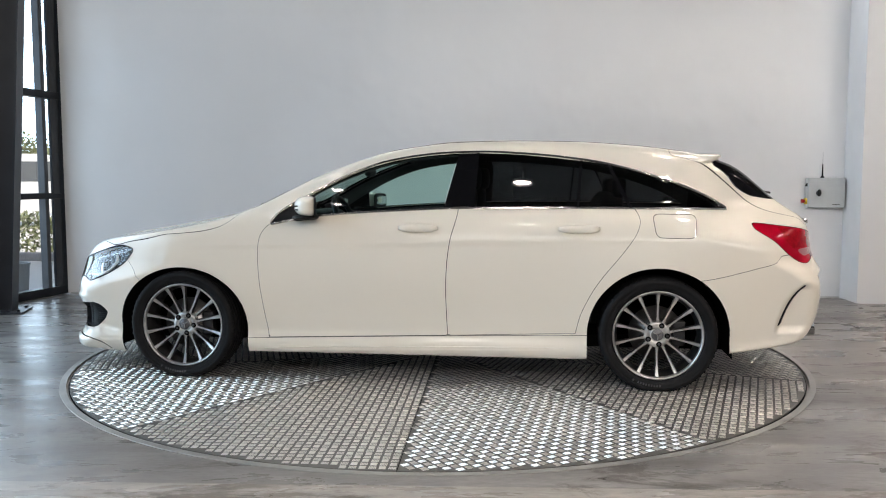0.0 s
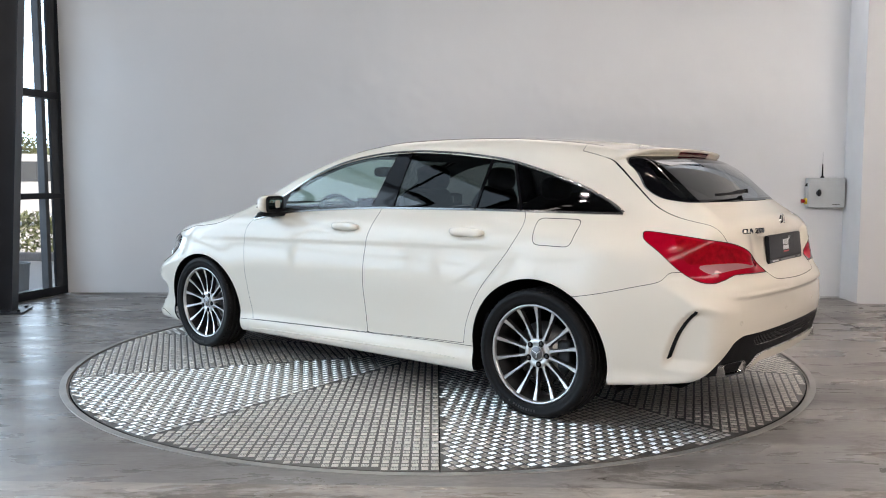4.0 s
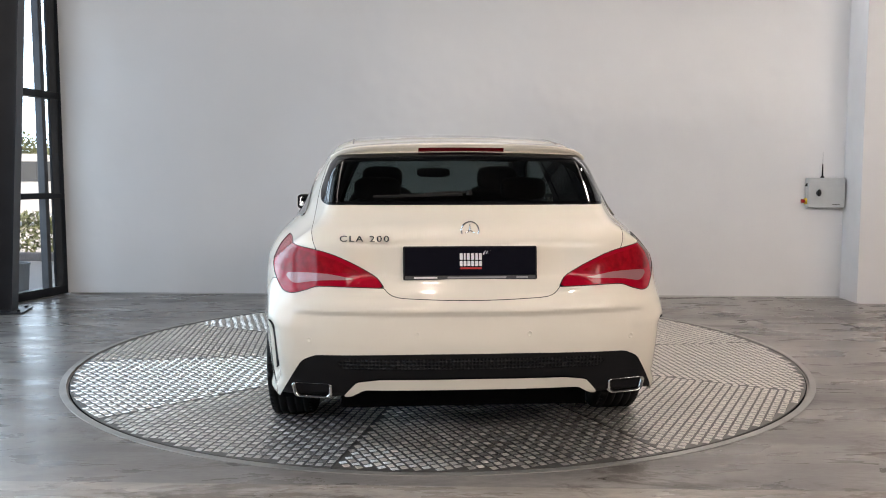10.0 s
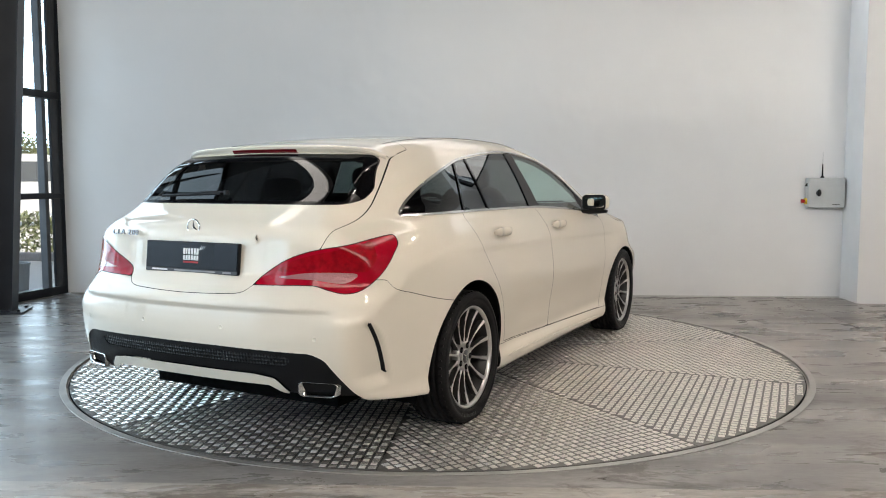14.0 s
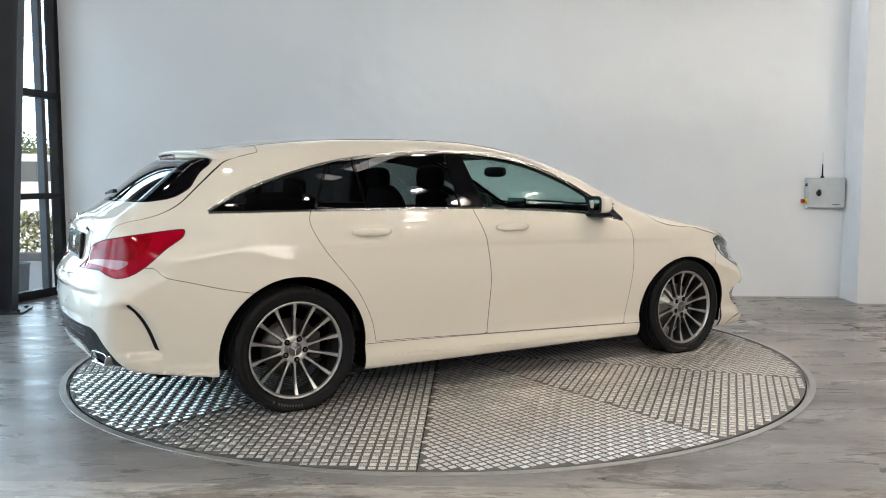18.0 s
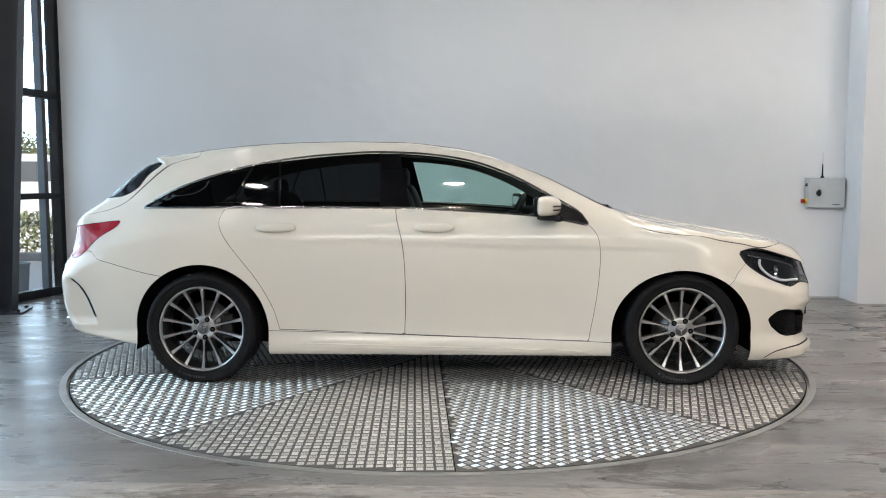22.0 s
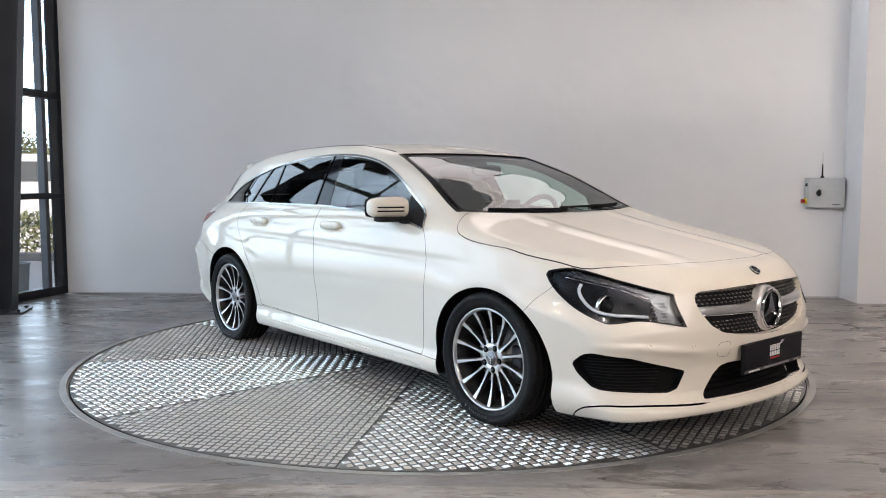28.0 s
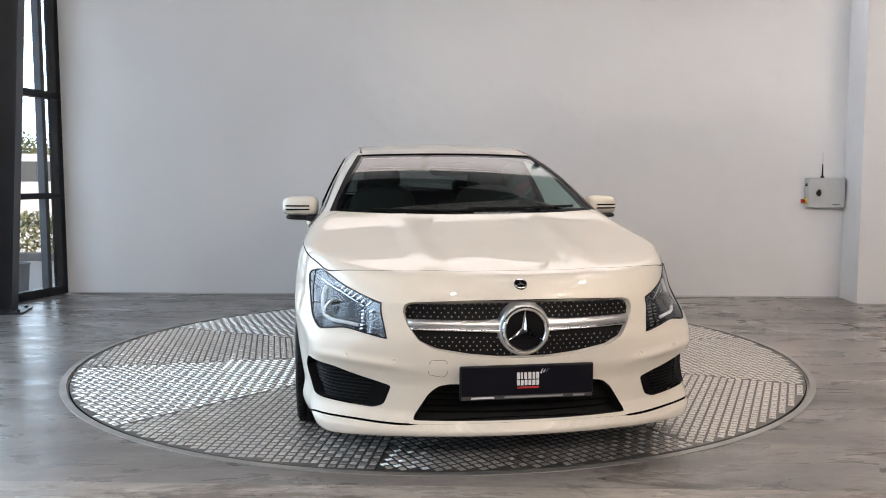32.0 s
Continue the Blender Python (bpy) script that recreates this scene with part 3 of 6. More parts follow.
bonnet, skin = carve(skin, np.where(z > 0.6, poly_field(x, y, BON), -1))
x, y, z = skin[0].T
TG = spline([(-0.3, 0.674), (0.0, 0.674), (0.22, 0.680), (0.31, 0.691), (0.36, 0.735), (0.594, 0.846), (0.632, 0.945), (0.632, 1.03), (0.62, 1.12), (0.60, 1.20), (0.585, 1.24), (0.56, 1.42), (-0.3, 1.42)], (0, 4, 11, 12), 4)
tailgate, skin = carve(skin, np.where(x < -1.3, np.minimum(poly_field(y, z, TG), -1.42 - 0.05 * y * y - x), -1))
x, y, z = skin[0].T
bumper_f, skin = carve(skin, np.where(x > 1.3, x - curve(z, [0.1, 0.5, 0.575, 0.62, 0.668, 0.8], [1.4, 1.5, 1.615, 1.649, 1.701, 1.80]), -1))
x, y, z = bumper_f[0].T
splitter, bumper_f = carve(bumper_f, np.minimum(curve(x, [1.78, 1.824, 1.86, 1.905, 2.007, 2.11, 2.215, 2.28], [0.08, 0.133, 0.163, 0.184, 0.202, 0.203, 0.198, 0.207]) - z, x - 1.78), 0.0034 * step(0.41, 0.45, y) + 0.0002)
x, y, z = skin[0].T
bumper_r, skin = carve(skin, np.where(x < -1.4, curve(x, [-2.3, -2.0, -1.962, -1.871, -1.622, -1.4], [0.745, 0.735, 0.697, 0.671, 0.612, 0.58]) - z, -1))
x, y, z = skin[0].T
sill, skin = carve(skin, np.minimum(np.where(y > 0.5, 0.2668 - 0.031 * (x + 0.2) - z, -1), 1.2 - np.abs(x)))
FLAP = rounded([(-1.318, 0.955), (-1.552, 0.952), (-1.538, 0.826), (-1.332, 0.830)], 0.035)
flap, flapped = side_cut(skin, FLAP, 0.0016)


def joined(a, b):
    """two skins in one, welded where they meet"""
    V, N, T = np.concatenate([a[0], b[0]]), np.concatenate([a[1], b[1]]), np.concatenate([a[2], b[2] + len(a[0])])
    q, first, inv = np.unique(np.round(V, 6), axis=0, return_index=True, return_inverse=True)
    return V[first], N[first], inv.ravel()[T]


part("body_shell", joined(flapped, mirrored(skin)), M_PAINT, car)
doors_f = pair("front_door", door_f, M_PAINT)
doors_r = pair("rear_door", door_r, M_PAINT)
skirts = pair("side_skirt", sill, M_PAINT)
bonnet_part = part("bonnet", both(bonnet), M_PAINT, car)
tailgate_part = part("tailgate", both(tailgate), M_PAINT, car)
bumper_front = part("front_bumper", both(bumper_f), M_PAINT, car)
part("front_splitter", both(splitter), M_PAINT, car)
bumper_rear = part("rear_bumper", both(bumper_r), M_PAINT, car)
part("fuel_flap", flap, M_PAINT, car)
part("inner_shell", both(inset(shell, 0.010)), M_SHELL, car)


# ---- points on the car's skin ----
def march(o, d, far=1.0):
    """where a ray from within leaves the skin"""
    o, d = np.array(o, float), np.array(d, float)
    lo, hi = 0.0, far
    for _ in range(15):
        m = (lo + hi) / 2
        if body_field((o + m * d)[None])[0] > 0:
            hi = m
        else:
            lo = m
    return o + lo * d


def at_side(x, z, s=1, out=0.0):
    p = march((x, 0, z), (0, 1, 0), 1.1) + [0, out, 0]
    return Vector((p[0], s * p[1], p[2]))


def at_top(x, y, out=0.0):
    p = march((x, abs(y), 0.6), (0, 0, 1), 1.0)
    return Vector((p[0], y, p[2] + out))


def at_end(y, z, sign, out=0.0):
    p = march((0, abs(y), z), (sign, 0, 0), 2.6)
    return Vector((p[0] + sign * out, y, p[2]))


def at_corner(u, z, sign, s=1, out=0.0):
    """on the skin round a corner; out: metres off the skin"""
    p = march((sign * u, 0, z), (sign, 1, 0), 1.0)
    p = p + body_normal(p[None])[0] * out
    return Vector((p[0], s * p[1], p[2]))


def normal_at(v):
    n = body_normal(np.array([[v.x, v.y, v.z]]))[0]
    return Vector((n[0], n[1] if v.y >= 0 else n[1], n[2]))


def ribbon(points, widths, material, name, parent, label="", out=0.002, h=0.004):
    """a flat strip lying on the skin along points"""
    bm = bmesh.new()
    rows = []
    pts = [Vector(p) for p in points]
    for i, p in enumerate(pts):
        d = (pts[min(i + 1, len(pts) - 1)] - pts[max(i - 1, 0)]).normalized()
        n = normal_at(p)
        s = d.cross(n).normalized()
        w = widths if isinstance(widths, float) else widths[i]
        rows.append([bm.verts.new(p + s * w / 2 - n * 0.002), bm.verts.new(p + s * w / 2 + n * (out + h)), bm.verts.new(p - s * w / 2 + n * (out + h)), bm.verts.new(p - s * w / 2 - n * 0.002)])
    for a, b in zip(rows, rows[1:]):
        for k in range(3):
            bm.faces.new((a[k], a[k + 1], b[k + 1], b[k]))
    bmesh.ops.recalc_face_normals(bm, faces=bm.faces)
    return part(name, bm, material, parent, label)


for s, skirt in ((1, skirts[0]), (-1, skirts[1])):
    lip_pts = [at_side(float(q), 0.198 - 0.022 * (float(q) + 0.2), s) for q in np.linspace(-0.86, 0.86, 40)]
    ribbon(lip_pts, [0.020 * min(1.0, 0.2 + k / 4, 0.2 + (39 - k) / 4) for k in range(40)], M_PAINT, "skirt_lip", skirt, "", 0.001, 0.005)


def blob(c, r, e1, e2, nu=32, nv=20, taper=None):
    """a rounded block: a superellipsoid"""
    bm = bmesh.new()

    def sp(v, e):
        return math.copysign(abs(v) ** e, v)

    rows = []
    for i in range(nv + 1):
        t = -math.pi / 2 + math.pi * i / nv
        row = []
        for k in range(nu):
            a = 2 * math.pi * k / nu
            q = Vector((sp(math.cos(t), e1) * sp(math.cos(a), e2), sp(math.cos(t), e1) * sp(math.sin(a), e2), sp(math.sin(t), e1)))
            if taper:
                q = taper(q)
            row.append(bm.verts.new((c[0] + r[0] * q.x, c[1] + r[1] * q.y, c[2] + r[2] * q.z)))
        rows.append(row)
    for a, b in zip(rows, rows[1:]):
        for k in range(nu):
            bm.faces.new((a[k], a[(k + 1) % nu], b[(k + 1) % nu], b[k]))
    bmesh.ops.remove_doubles(bm, verts=bm.verts, dist=1e-5)
    bmesh.ops.recalc_face_normals(bm, faces=bm.faces)
    return bm


# ---- glass ----
M_STRIP = mat("strip_metal", (0.50, 0.50, 0.49), 0.25, 1.0)
M_FRIT = mat("printed_black", (0.004, 0.004, 0.005), 0.08, spec=0.14)


def frit(mesh, f, name, glass, label):
    """a pane with its black printed border"""
    inner, edge = clip(mesh, f), clip(mesh, -f)
    pane = part(name, both(inner), glass, car, label)
    part("glass_border", both(edge), M_FRIT, pane, "black printed glass border")
    return pane


windscreen = inset(windscreen, 0.007)
x, y, z = windscreen[0].T
f = np.minimum(curve(x, [0.15, 0.3, 0.6, 0.965, 1.2], [0.490, 0.518, 0.588, 0.672, 0.70]) - y, np.minimum(1.06 - 0.24 * y * y - x, x - 0.325 + 0.10 * y * y))
screen = frit(windscreen, f, "windscreen", M_GLASS, "clear windscreen glass")
x, y, z = rear_screen[0].T
f = np.minimum(np.minimum(z - 1.046, 1.225 - z), curve(z, [1.03, 1.095, 1.222, 1.26], [0.575, 0.585, 0.545, 0.52]) - y)
frit(rear_screen, f, "rear_screen", M_SMOKE, "dark tinted rear screen")

f = band(dlo, 0.60, 0.93, 0.585, 1.08)
patch, rest = carve(dlo, f, 0.003)
f = band(rest, -0.17, 0.99, -0.24, 1.29)
glass_f, rest = carve(rest, f, 0.003)
f = band(rest, -0.337, 0.99, -0.352, 1.29)
b_pillar, rest = carve(rest, f, 0.003)
f = band(rest, -0.917, 0.99, -0.94, 1.26)
glass_r, rest = carve(rest, f, 0.005)
f = band(rest, -1.20, 0.99, -1.08, 1.24)
light_r, quarter = carve(rest, f, 0.005)
for s, front, rear in ((1, doors_f[0], doors_r[0]), (-1, doors_f[1], doors_r[1])):
    def half(m):
        return m if s > 0 else mirrored(m)
    part("mirror_patch", half(patch), M_BLACK, front, "black plastic mirror triangle")
    part("front_window", half(glass_f), M_GLASS, front, "clear front door glass")
    part("pillar_trim", half(b_pillar), M_GLOSSBLACK, front, "gloss black pillar trim")
    part("rear_window", half(glass_r), M_TINT, rear, "dark tinted rear door glass")
    part("rear_door_light", half(light_r), M_TINT, rear, "dark tinted fixed glass")
    part("quarter_window", half(quarter), M_TINT, car, "dark tinted quarter glass")
    # bright strips round the glass, black bars between the panes
    low = [at_side(x, z, s) for x, z in [(-1.722 + 2.54 * k / 40, curve(-1.722 + 2.54 * k / 40, [-1.74, -0.974, -0.27, 0.113, 0.536, 0.70, 0.825], [0.982, 0.988, 0.985, 0.969, 0.940, 0.915, 0.890]) - 0.004) for k in range(41)]]
    ribbon(low, 0.012, M_STRIP, "window_strip", car, "bright metal window strip")
    top = [(-1.722, 0.982), (-1.640, 1.035), (-1.508, 1.098), (-1.281, 1.175), (-1.054, 1.233), (-0.957, 1.250), (-0.632, 1.286), (-0.371, 1.299), (-0.174, 1.294), (0.024, 1.274), (0.19, 1.242), (0.356, 1.185), (0.491, 1.122), (0.609, 1.056), (0.726, 0.992), (0.79, 0.947), (0.825, 0.892)]
    xs, zs = [q[0] for q in top], [q[1] for q in top]
    rim_pts = [at_side(float(q), float(curve(q, xs, zs)) + 0.003, s) for q in np.linspace(-1.722, 0.825, 72)]
    ribbon(rim_pts, 0.012, M_STRIP, "window_arch_strip", car, "bright metal window strip")
    for (x0, z0), (x1, z1) in (((-0.917, 0.985), (-0.94, 1.247)), ((-1.205, 0.985), (-1.09, 1.225)), ((-0.337, 0.984), (-0.352, 1.294))):
        bar = [at_side(x0 + (x1 - x0) * k / 8, z0 + (z1 - z0) * k / 8, s) for k in range(9)]
        ribbon(bar, 0.015, M_GLOSSBLACK, "window_bar", rear)

# black strips along the windscreen pillars and the roof
for s in (1, -1):
    strip = []
    for q in np.linspace(1.0, -1.5, 46):
        w = curve(q, [-1.6, -1.0, -0.3, 0.15, 0.3, 0.6, 0.965, 1.2], [0.492, 0.512, 0.525, 0.534, 0.565, 0.641, 0.731, 0.766])
        strip.append(at_top(float(q), s * (float(w) - 0.010 - 0.008 * float(step(0.1, 0.3, q))), -0.006 * float(step(0.15, 0.3, q))))
    ribbon(strip, [0.007 + 0.019 * float(step(0.05, 0.3, p.x)) for p in strip], M_BLACK, "roof_strip", car, "black roof strip", 0.0, 0.0012)

# ---- lamps ----
M_HEADIN = mat("lamp_bezel", (0.030, 0.031, 0.035), 0.22, 0.6, var=0.3, scale=30)
M_REFLECT = mat("lamp_reflector", (0.25, 0.255, 0.265), 0.20, 1.0, bump=0.5, bump_scale=120)
M_DRL = mat("light_guide", (0.80, 0.82, 0.84), 0.25)
M_REDIN = mat("red_lens_dark", (0.30, 0.002, 0.008), 0.14, coat=0.2, var=0.25, scale=40, spec=0.25)
M_WHITELENS = mat("white_lens", (0.40, 0.17, 0.18), 0.1, 0.1, coat=1.0, bump=0.4, bump_scale=150)


def open_spline(pts):
    q = spline(list(pts), (0, len(pts) - 1), 5)
    return q[: (len(pts) - 1) * 5 + 1]


def lamp_piece(mesh, poly, sign):
    return corner_cut(mesh, poly, sign, 1.4)


for s in (1, -1):
    def half(m):
        return m if s > 0 else mirrored(m)
    lens = part("head_lamp", half(head), M_LENS, car, "clear head lamp with dark inside")
    back = inset(head, 0.030)
    turn, back = lamp_piece(back, [(1.43, 0.70), (1.47, 0.60), (1.52, 0.51), (1.70, 0.50), (1.62, 0.70)], 1)
    brow, back = lamp_piece(back, [(0.86, 0.76), (0.95, 0.724), (1.10, 0.704), (1.25, 0.684), (1.40, 0.656), (1.52, 0.628), (1.62, 0.616), (1.62, 0.70), (1.2, 0.78)], 1)
    part("lamp_bezel", half(back), M_HEADIN, lens, "dark lamp housing")
    part("indicator_reflector", half(turn), M_REFLECT, lens, "silver ribbed reflector")
    part("lamp_brow", half(brow), M_REFLECT, lens, "silver reflector strip")
    guide = [at_corner(u, z, 1, s, -0.020) for u, z in open_spline(((1.05, 0.695), (1.035, 0.668), (1.05, 0.640), (1.095, 0.608), (1.15, 0.590), (1.24, 0.580), (1.34, 0.578), (1.44, 0.573)))]
    part("light_guide", tube(guide, 0.0075, 8), M_DRL, lens, "white daytime light guide", True)
    q = at_corner(1.19, 0.618, 1, s, -0.050)
    m = Matrix.Translation(q) @ Vector((1, s * 0.25, 0)).to_track_quat("Z", "Y").to_matrix().to_4x4()
    part("projector", lathe([(0.046, -0.02), (0.047, 0.010), (0.042, 0.014), (0.039, 0.010), (0.032, 0.024), (0.019, 0.035), (0.0, 0.039)], 32, m=m), M_GLOSSBLACK, lens, "dark projector lens", True)
    part("projector_ring", lathe([(0.046, 0.006), (0.048, 0.017), (0.053, 0.019), (0.057, 0.010), (0.057, 0.0)], 32, m=m), M_CHROME, lens, "", True)
    for k in range(13):
        u = 0.96 + 0.042 * k
        lo_z = float(np.interp(u, [0.95, 1.10, 1.25, 1.40, 1.52], [0.724, 0.704, 0.684, 0.656, 0.628]))
        rib = [at_corner(u + 0.016 * j, lo_z + 0.003 + 0.009 * j, 1, s, -0.024) for j in range(4)]
        part("reflector_rib", tube(rib, 0.0022, 5), M_CHROME, lens)
    edge = [at_corner(u, z, 1, s, -0.022) for u, z in open_spline(((0.95, 0.722), (1.10, 0.702), (1.25, 0.682), (1.40, 0.654), (1.46, 0.640)))]
    part("reflector_edge", tube(edge, 0.0028, 6), M_CHROME, lens, "bright reflector edge", True)
    for k in range(7):
        z0 = 0.548 + 0.0125 * k
        for u0, u1 in ((1.475 - 0.005 * k, 1.508 - 0.005 * k), (1.535 - 0.005 * k, 1.575 - 0.005 * k)):
            part("reflector_rib", tube([at_corner(u0, z0, 1, s, -0.022), at_corner((u0 + u1) / 2, z0 + 0.002, 1, s, -0.020), at_corner(u1, z0, 1, s, -0.022)], 0.0034, 5), M_CHROME, lens)
    ring = [at_corner(u, z, 1, s, 0.0005) for u, z in HL]
    part("lamp_seal", tube(ring, 0.0034, 5, True), M_BLACK, lens)

    red = part("tail_lamp", half(tail), M_RED, car, "red tail lamp")
    RV = [(1.358, 0.760), (1.406, 0.769), (1.635, 0.771), (1.81, 0.750), (1.607, 0.744), (1.457, 0.729), (1.409, 0.735)]
    ring = [at_corner(u, z, -1, s, 0.0005) for u, z in TL]
    part("lamp_seal", tube(ring, 0.0018, 5, True), M_BLACK, red)
    clear, _ = corner_cut(inset(tail, -0.0015), spline(RV, (3,), 4), -1, 1.4)
    part("reversing_lens", half(clear), M_WHITELENS, red, "clear reversing lamp lens")
    dark, _ = corner_cut(inset(tail, -0.001), rounded([(1.25, 0.89), (1.40, 0.868), (1.60, 0.842), (1.70, 0.82), (1.80, 0.775), (1.62, 0.772), (1.38, 0.772), (1.30, 0.77), (1.24, 0.82)], 0.02, 3), -1, 1.4)
    part("brake_lens", half(dark), M_REDIN, red, "darker red brake lens")

# ---- nose ----
M_MESH = mat("black_mesh", (0.005, 0.005, 0.005), 0.6, spec=0.2)
grille = part("grille", both(inset(grille_skin, 0.028)), M_MESH, car, "gloss black grille with bright pins")


def wall_of(poly, sign, depth, name, parent, corner=False, s=1, mat_=None):
    """the return that leads from an opening's edge inwards"""
    bm = bmesh.new()
    rows = []
    for a, z in poly:
        p = at_corner(a, z, sign, s) if corner else at_end(a, z, sign)
        n = normal_at(Vector((p.x, abs(p.y), p.z)))
        n.y *= math.copysign(1, p.y) if p.y else 1
        rows.append((bm.verts.new(p), bm.verts.new(p - n * depth)))
    for i in range(len(rows)):
        a, b = rows[i], rows[(i + 1) % len(rows)]
        bm.faces.new((a[0], b[0], b[1], a[1]))
    bmesh.ops.recalc_face_normals(bm, faces=bm.faces)
    return part(name, bm, mat_ or M_PAINT, parent, smooth=True)


def whole(poly):
    """an outline of one half closed over the middle"""
    q = [p for p in poly if p[0] >= 0]
    return q + [(-a, z) for a, z in q[::-1]]


wall_of(whole(GR), 1, 0.034, "grille_frame", bumper_front)
wall_of(whole(LI), 1, 0.06, "intake_frame", bumper_front, mat_=M_BLACK)
pins = bmesh.new()
for row, z in enumerate(np.arange(0.472, 0.668, 0.0155)):
    for k in range(-18, 19):
        yy = (k + 0.5 * (row % 2)) * 0.0262
        if abs(yy) > 0.45 or poly_field(np.array([abs(yy)]), np.array([z]), GR)[0] < 0.010 or abs(z - 0.572) < 0.024 or math.hypot(yy, z - 0.563) < 0.100:
            continue
        q = at_end(yy, z, 1, -0.024)
        m = Matrix.Translation(q) @ pose(0, 0, 0, 0, 90, 0)
        cyl(0.0044, 0.0030, -0.005, 0.004, 8, pins, m)
tagged(part("grille_pin_pattern", pins, mat("pin_metal", (0.55, 0.55, 0.55), 0.22, 1.0), grille, "small bright grille pins"), kind="stuff")


def star(center, sign, r, thick, parent, tilt=0.0):
    """a ring with three plain spokes"""
    m = Matrix.Translation(center) @ pose(0, 0, 0, 0, 90 * sign + tilt, 0) @ pose(0, 0, 0, 0, 0, 0 if sign > 0 else 180)
    ring_r = r * 0.10
    bm = lathe([(r + ring_r * math.cos(a), ring_r * 1.2 * math.sin(a)) for a in [2 * math.pi * k / 10 for k in range(11)]], 48, m=m)
    for k in range(3):
        w, h = r * 0.17, thick
        a = m @ pose(0, 0, 0, 0, 0, 120 * k)
        p = [Vector(v) for v in ((-r * 0.99, 0, 0), (-r * 0.05, w, 0), (r * 0.10, 0, 0), (-r * 0.05, -w, 0), (-r * 0.05, 0, h), (-r * 0.97, 0, h * 0.3))]
        vs = [bm.verts.new(a @ v) for v in p]
        for f in ((0, 1, 4, 5), (0, 5, 4, 3), (1, 2, 4), (2, 3, 4)):
            bm.faces.new([vs[i] for i in f])
    bmesh.ops.recalc_face_normals(bm, faces=bm.faces)
    return part("emblem", bm, M_CHROME, parent, "chrome ring emblem with three spokes")


M_SILVER = mat("satin_silver", (0.66, 0.66, 0.66), 0.28, 0.9)
cyl_m = Matrix.Translation((2.252, 0, 0.563)) @ pose(0, 0, 0, 0, 90, 0)
part("emblem_base", lathe([(0.108, -0.03), (0.102, 0.002), (0.094, 0.018), (0.086, 0.016), (0.084, 0.008), (0.0, 0.010)], 48, m=cyl_m), M_SILVER, grille, "satin silver emblem base", True)
part("emblem_disc", lathe([(0.085, 0.0125), (0.0, 0.0145)], 48, m=cyl_m), M_GLOSSBLACK, grille, "gloss black emblem disc", True)
star(Vector((2.272, 0, 0.563)), 1, 0.083, 0.018, grille)
for s in (1, -1):
    for dz, h, material, name in ((0.006, 0.034, M_SILVER, "grille_bar"), (-0.013, 0.012, M_CHROME, "grille_bar_edge")):
        bm = bmesh.new()
        rows = []
        for k in range(13):
            yy = 0.08 + 0.362 * k / 12
            q = at_end(yy, 0.572, 1, -0.012 + (0.004 if name != "grille_bar" else 0.0))
            hh = h * (1.0 + 0.5 * max(0, 1 - k / 3.0)) * (1 - 0.2 * k / 12)
            z0 = 0.572 + dz + 0.008 * k / 12
            rows.append([bm.verts.new((q.x - 0.03, s * yy, z0 - hh / 2)), bm.verts.new((q.x, s * yy, z0 - hh / 2)), bm.verts.new((q.x + 0.007, s * yy, z0)), bm.verts.new((q.x, s * yy, z0 + hh / 2)), bm.verts.new((q.x - 0.03, s * yy, z0 + hh / 2))])
        for a, b in zip(rows, rows[1:]):
            for k in range(4):
                bm.faces.new((a[k], a[k + 1], b[k + 1], b[k]))
        bm.faces.new(rows[-1])
        bmesh.ops.recalc_face_normals(bm, faces=bm.faces)
        part(name, bm, material, grille, "satin silver grille bar" if name == "grille_bar" else "", True)
badge = at_top(2.19, 0.0)
part("badge_disc", cyl(0.027, 0.026, -0.004, 0.003, 32, m=Matrix.Translation(badge) @ pose(0, 0, 0, 0, 35, 0)), M_GLOSSBLACK, bonnet_part, "dark round bonnet badge")
star(badge + Vector((0.004, 0, 0.004)), 1, 0.024, 0.004, bonnet_part, -55)

intake = part("lower_intake", both(inset(low_skin, 0.06)), M_MESH, bumper_front, "black lower air intake")
for s in (1, -1):
    ins = part("side_intake", inset(side_skin, 0.045) if s > 0 else mirrored(inset(side_skin, 0.045)), M_MESH, bumper_front, "black side air intake with fine slats")
    wall_of(SI, 1, 0.05, "intake_return", ins, True, s, M_BLACK)
    for k in range(11):
        z0 = 0.266 + 0.0128 * k
        lo = np.interp(z0, [0.258, 0.322, 0.364, 0.406], [1.16, 1.03, 0.997, 1.06])
        hi = np.interp(z0, [0.248, 0.263, 0.339, 0.375, 0.415], [1.55, 1.61, 1.65, 1.48, 1.13])
        if hi - lo < 0.08:
            continue
        row = [at_corner(lo + 0.035 + (hi - lo - 0.15) * j / 10, z0, 1, s, -0.034) for j in range(11)]
        part("slat", tube(row, 0.0028, 5), M_BLACK, ins)
for k in range(4):
    z0 = 0.235 + 0.024 * k
    row = [at_end(-0.40 + 0.80 * j / 12 * (1 - 0.05 * k), z0, 1, -0.045) for j in range(13)]
    part("slat", tube(row, 0.0035, 5), M_SHELL, intake)


# ---- number plates: black dealer plates with plain marks ----
M_PLATE = mat("plate_black", (0.005, 0.005, 0.009), 0.18, spec=0.2)
M_WHITE = mat("plate_white", (0.8, 0.8, 0.8), 0.4)
M_REDMARK = mat("plate_red", (0.5, 0.02, 0.02), 0.4)
M_GREYMARK = mat("plate_grey", (0.05, 0.05, 0.055), 0.4)


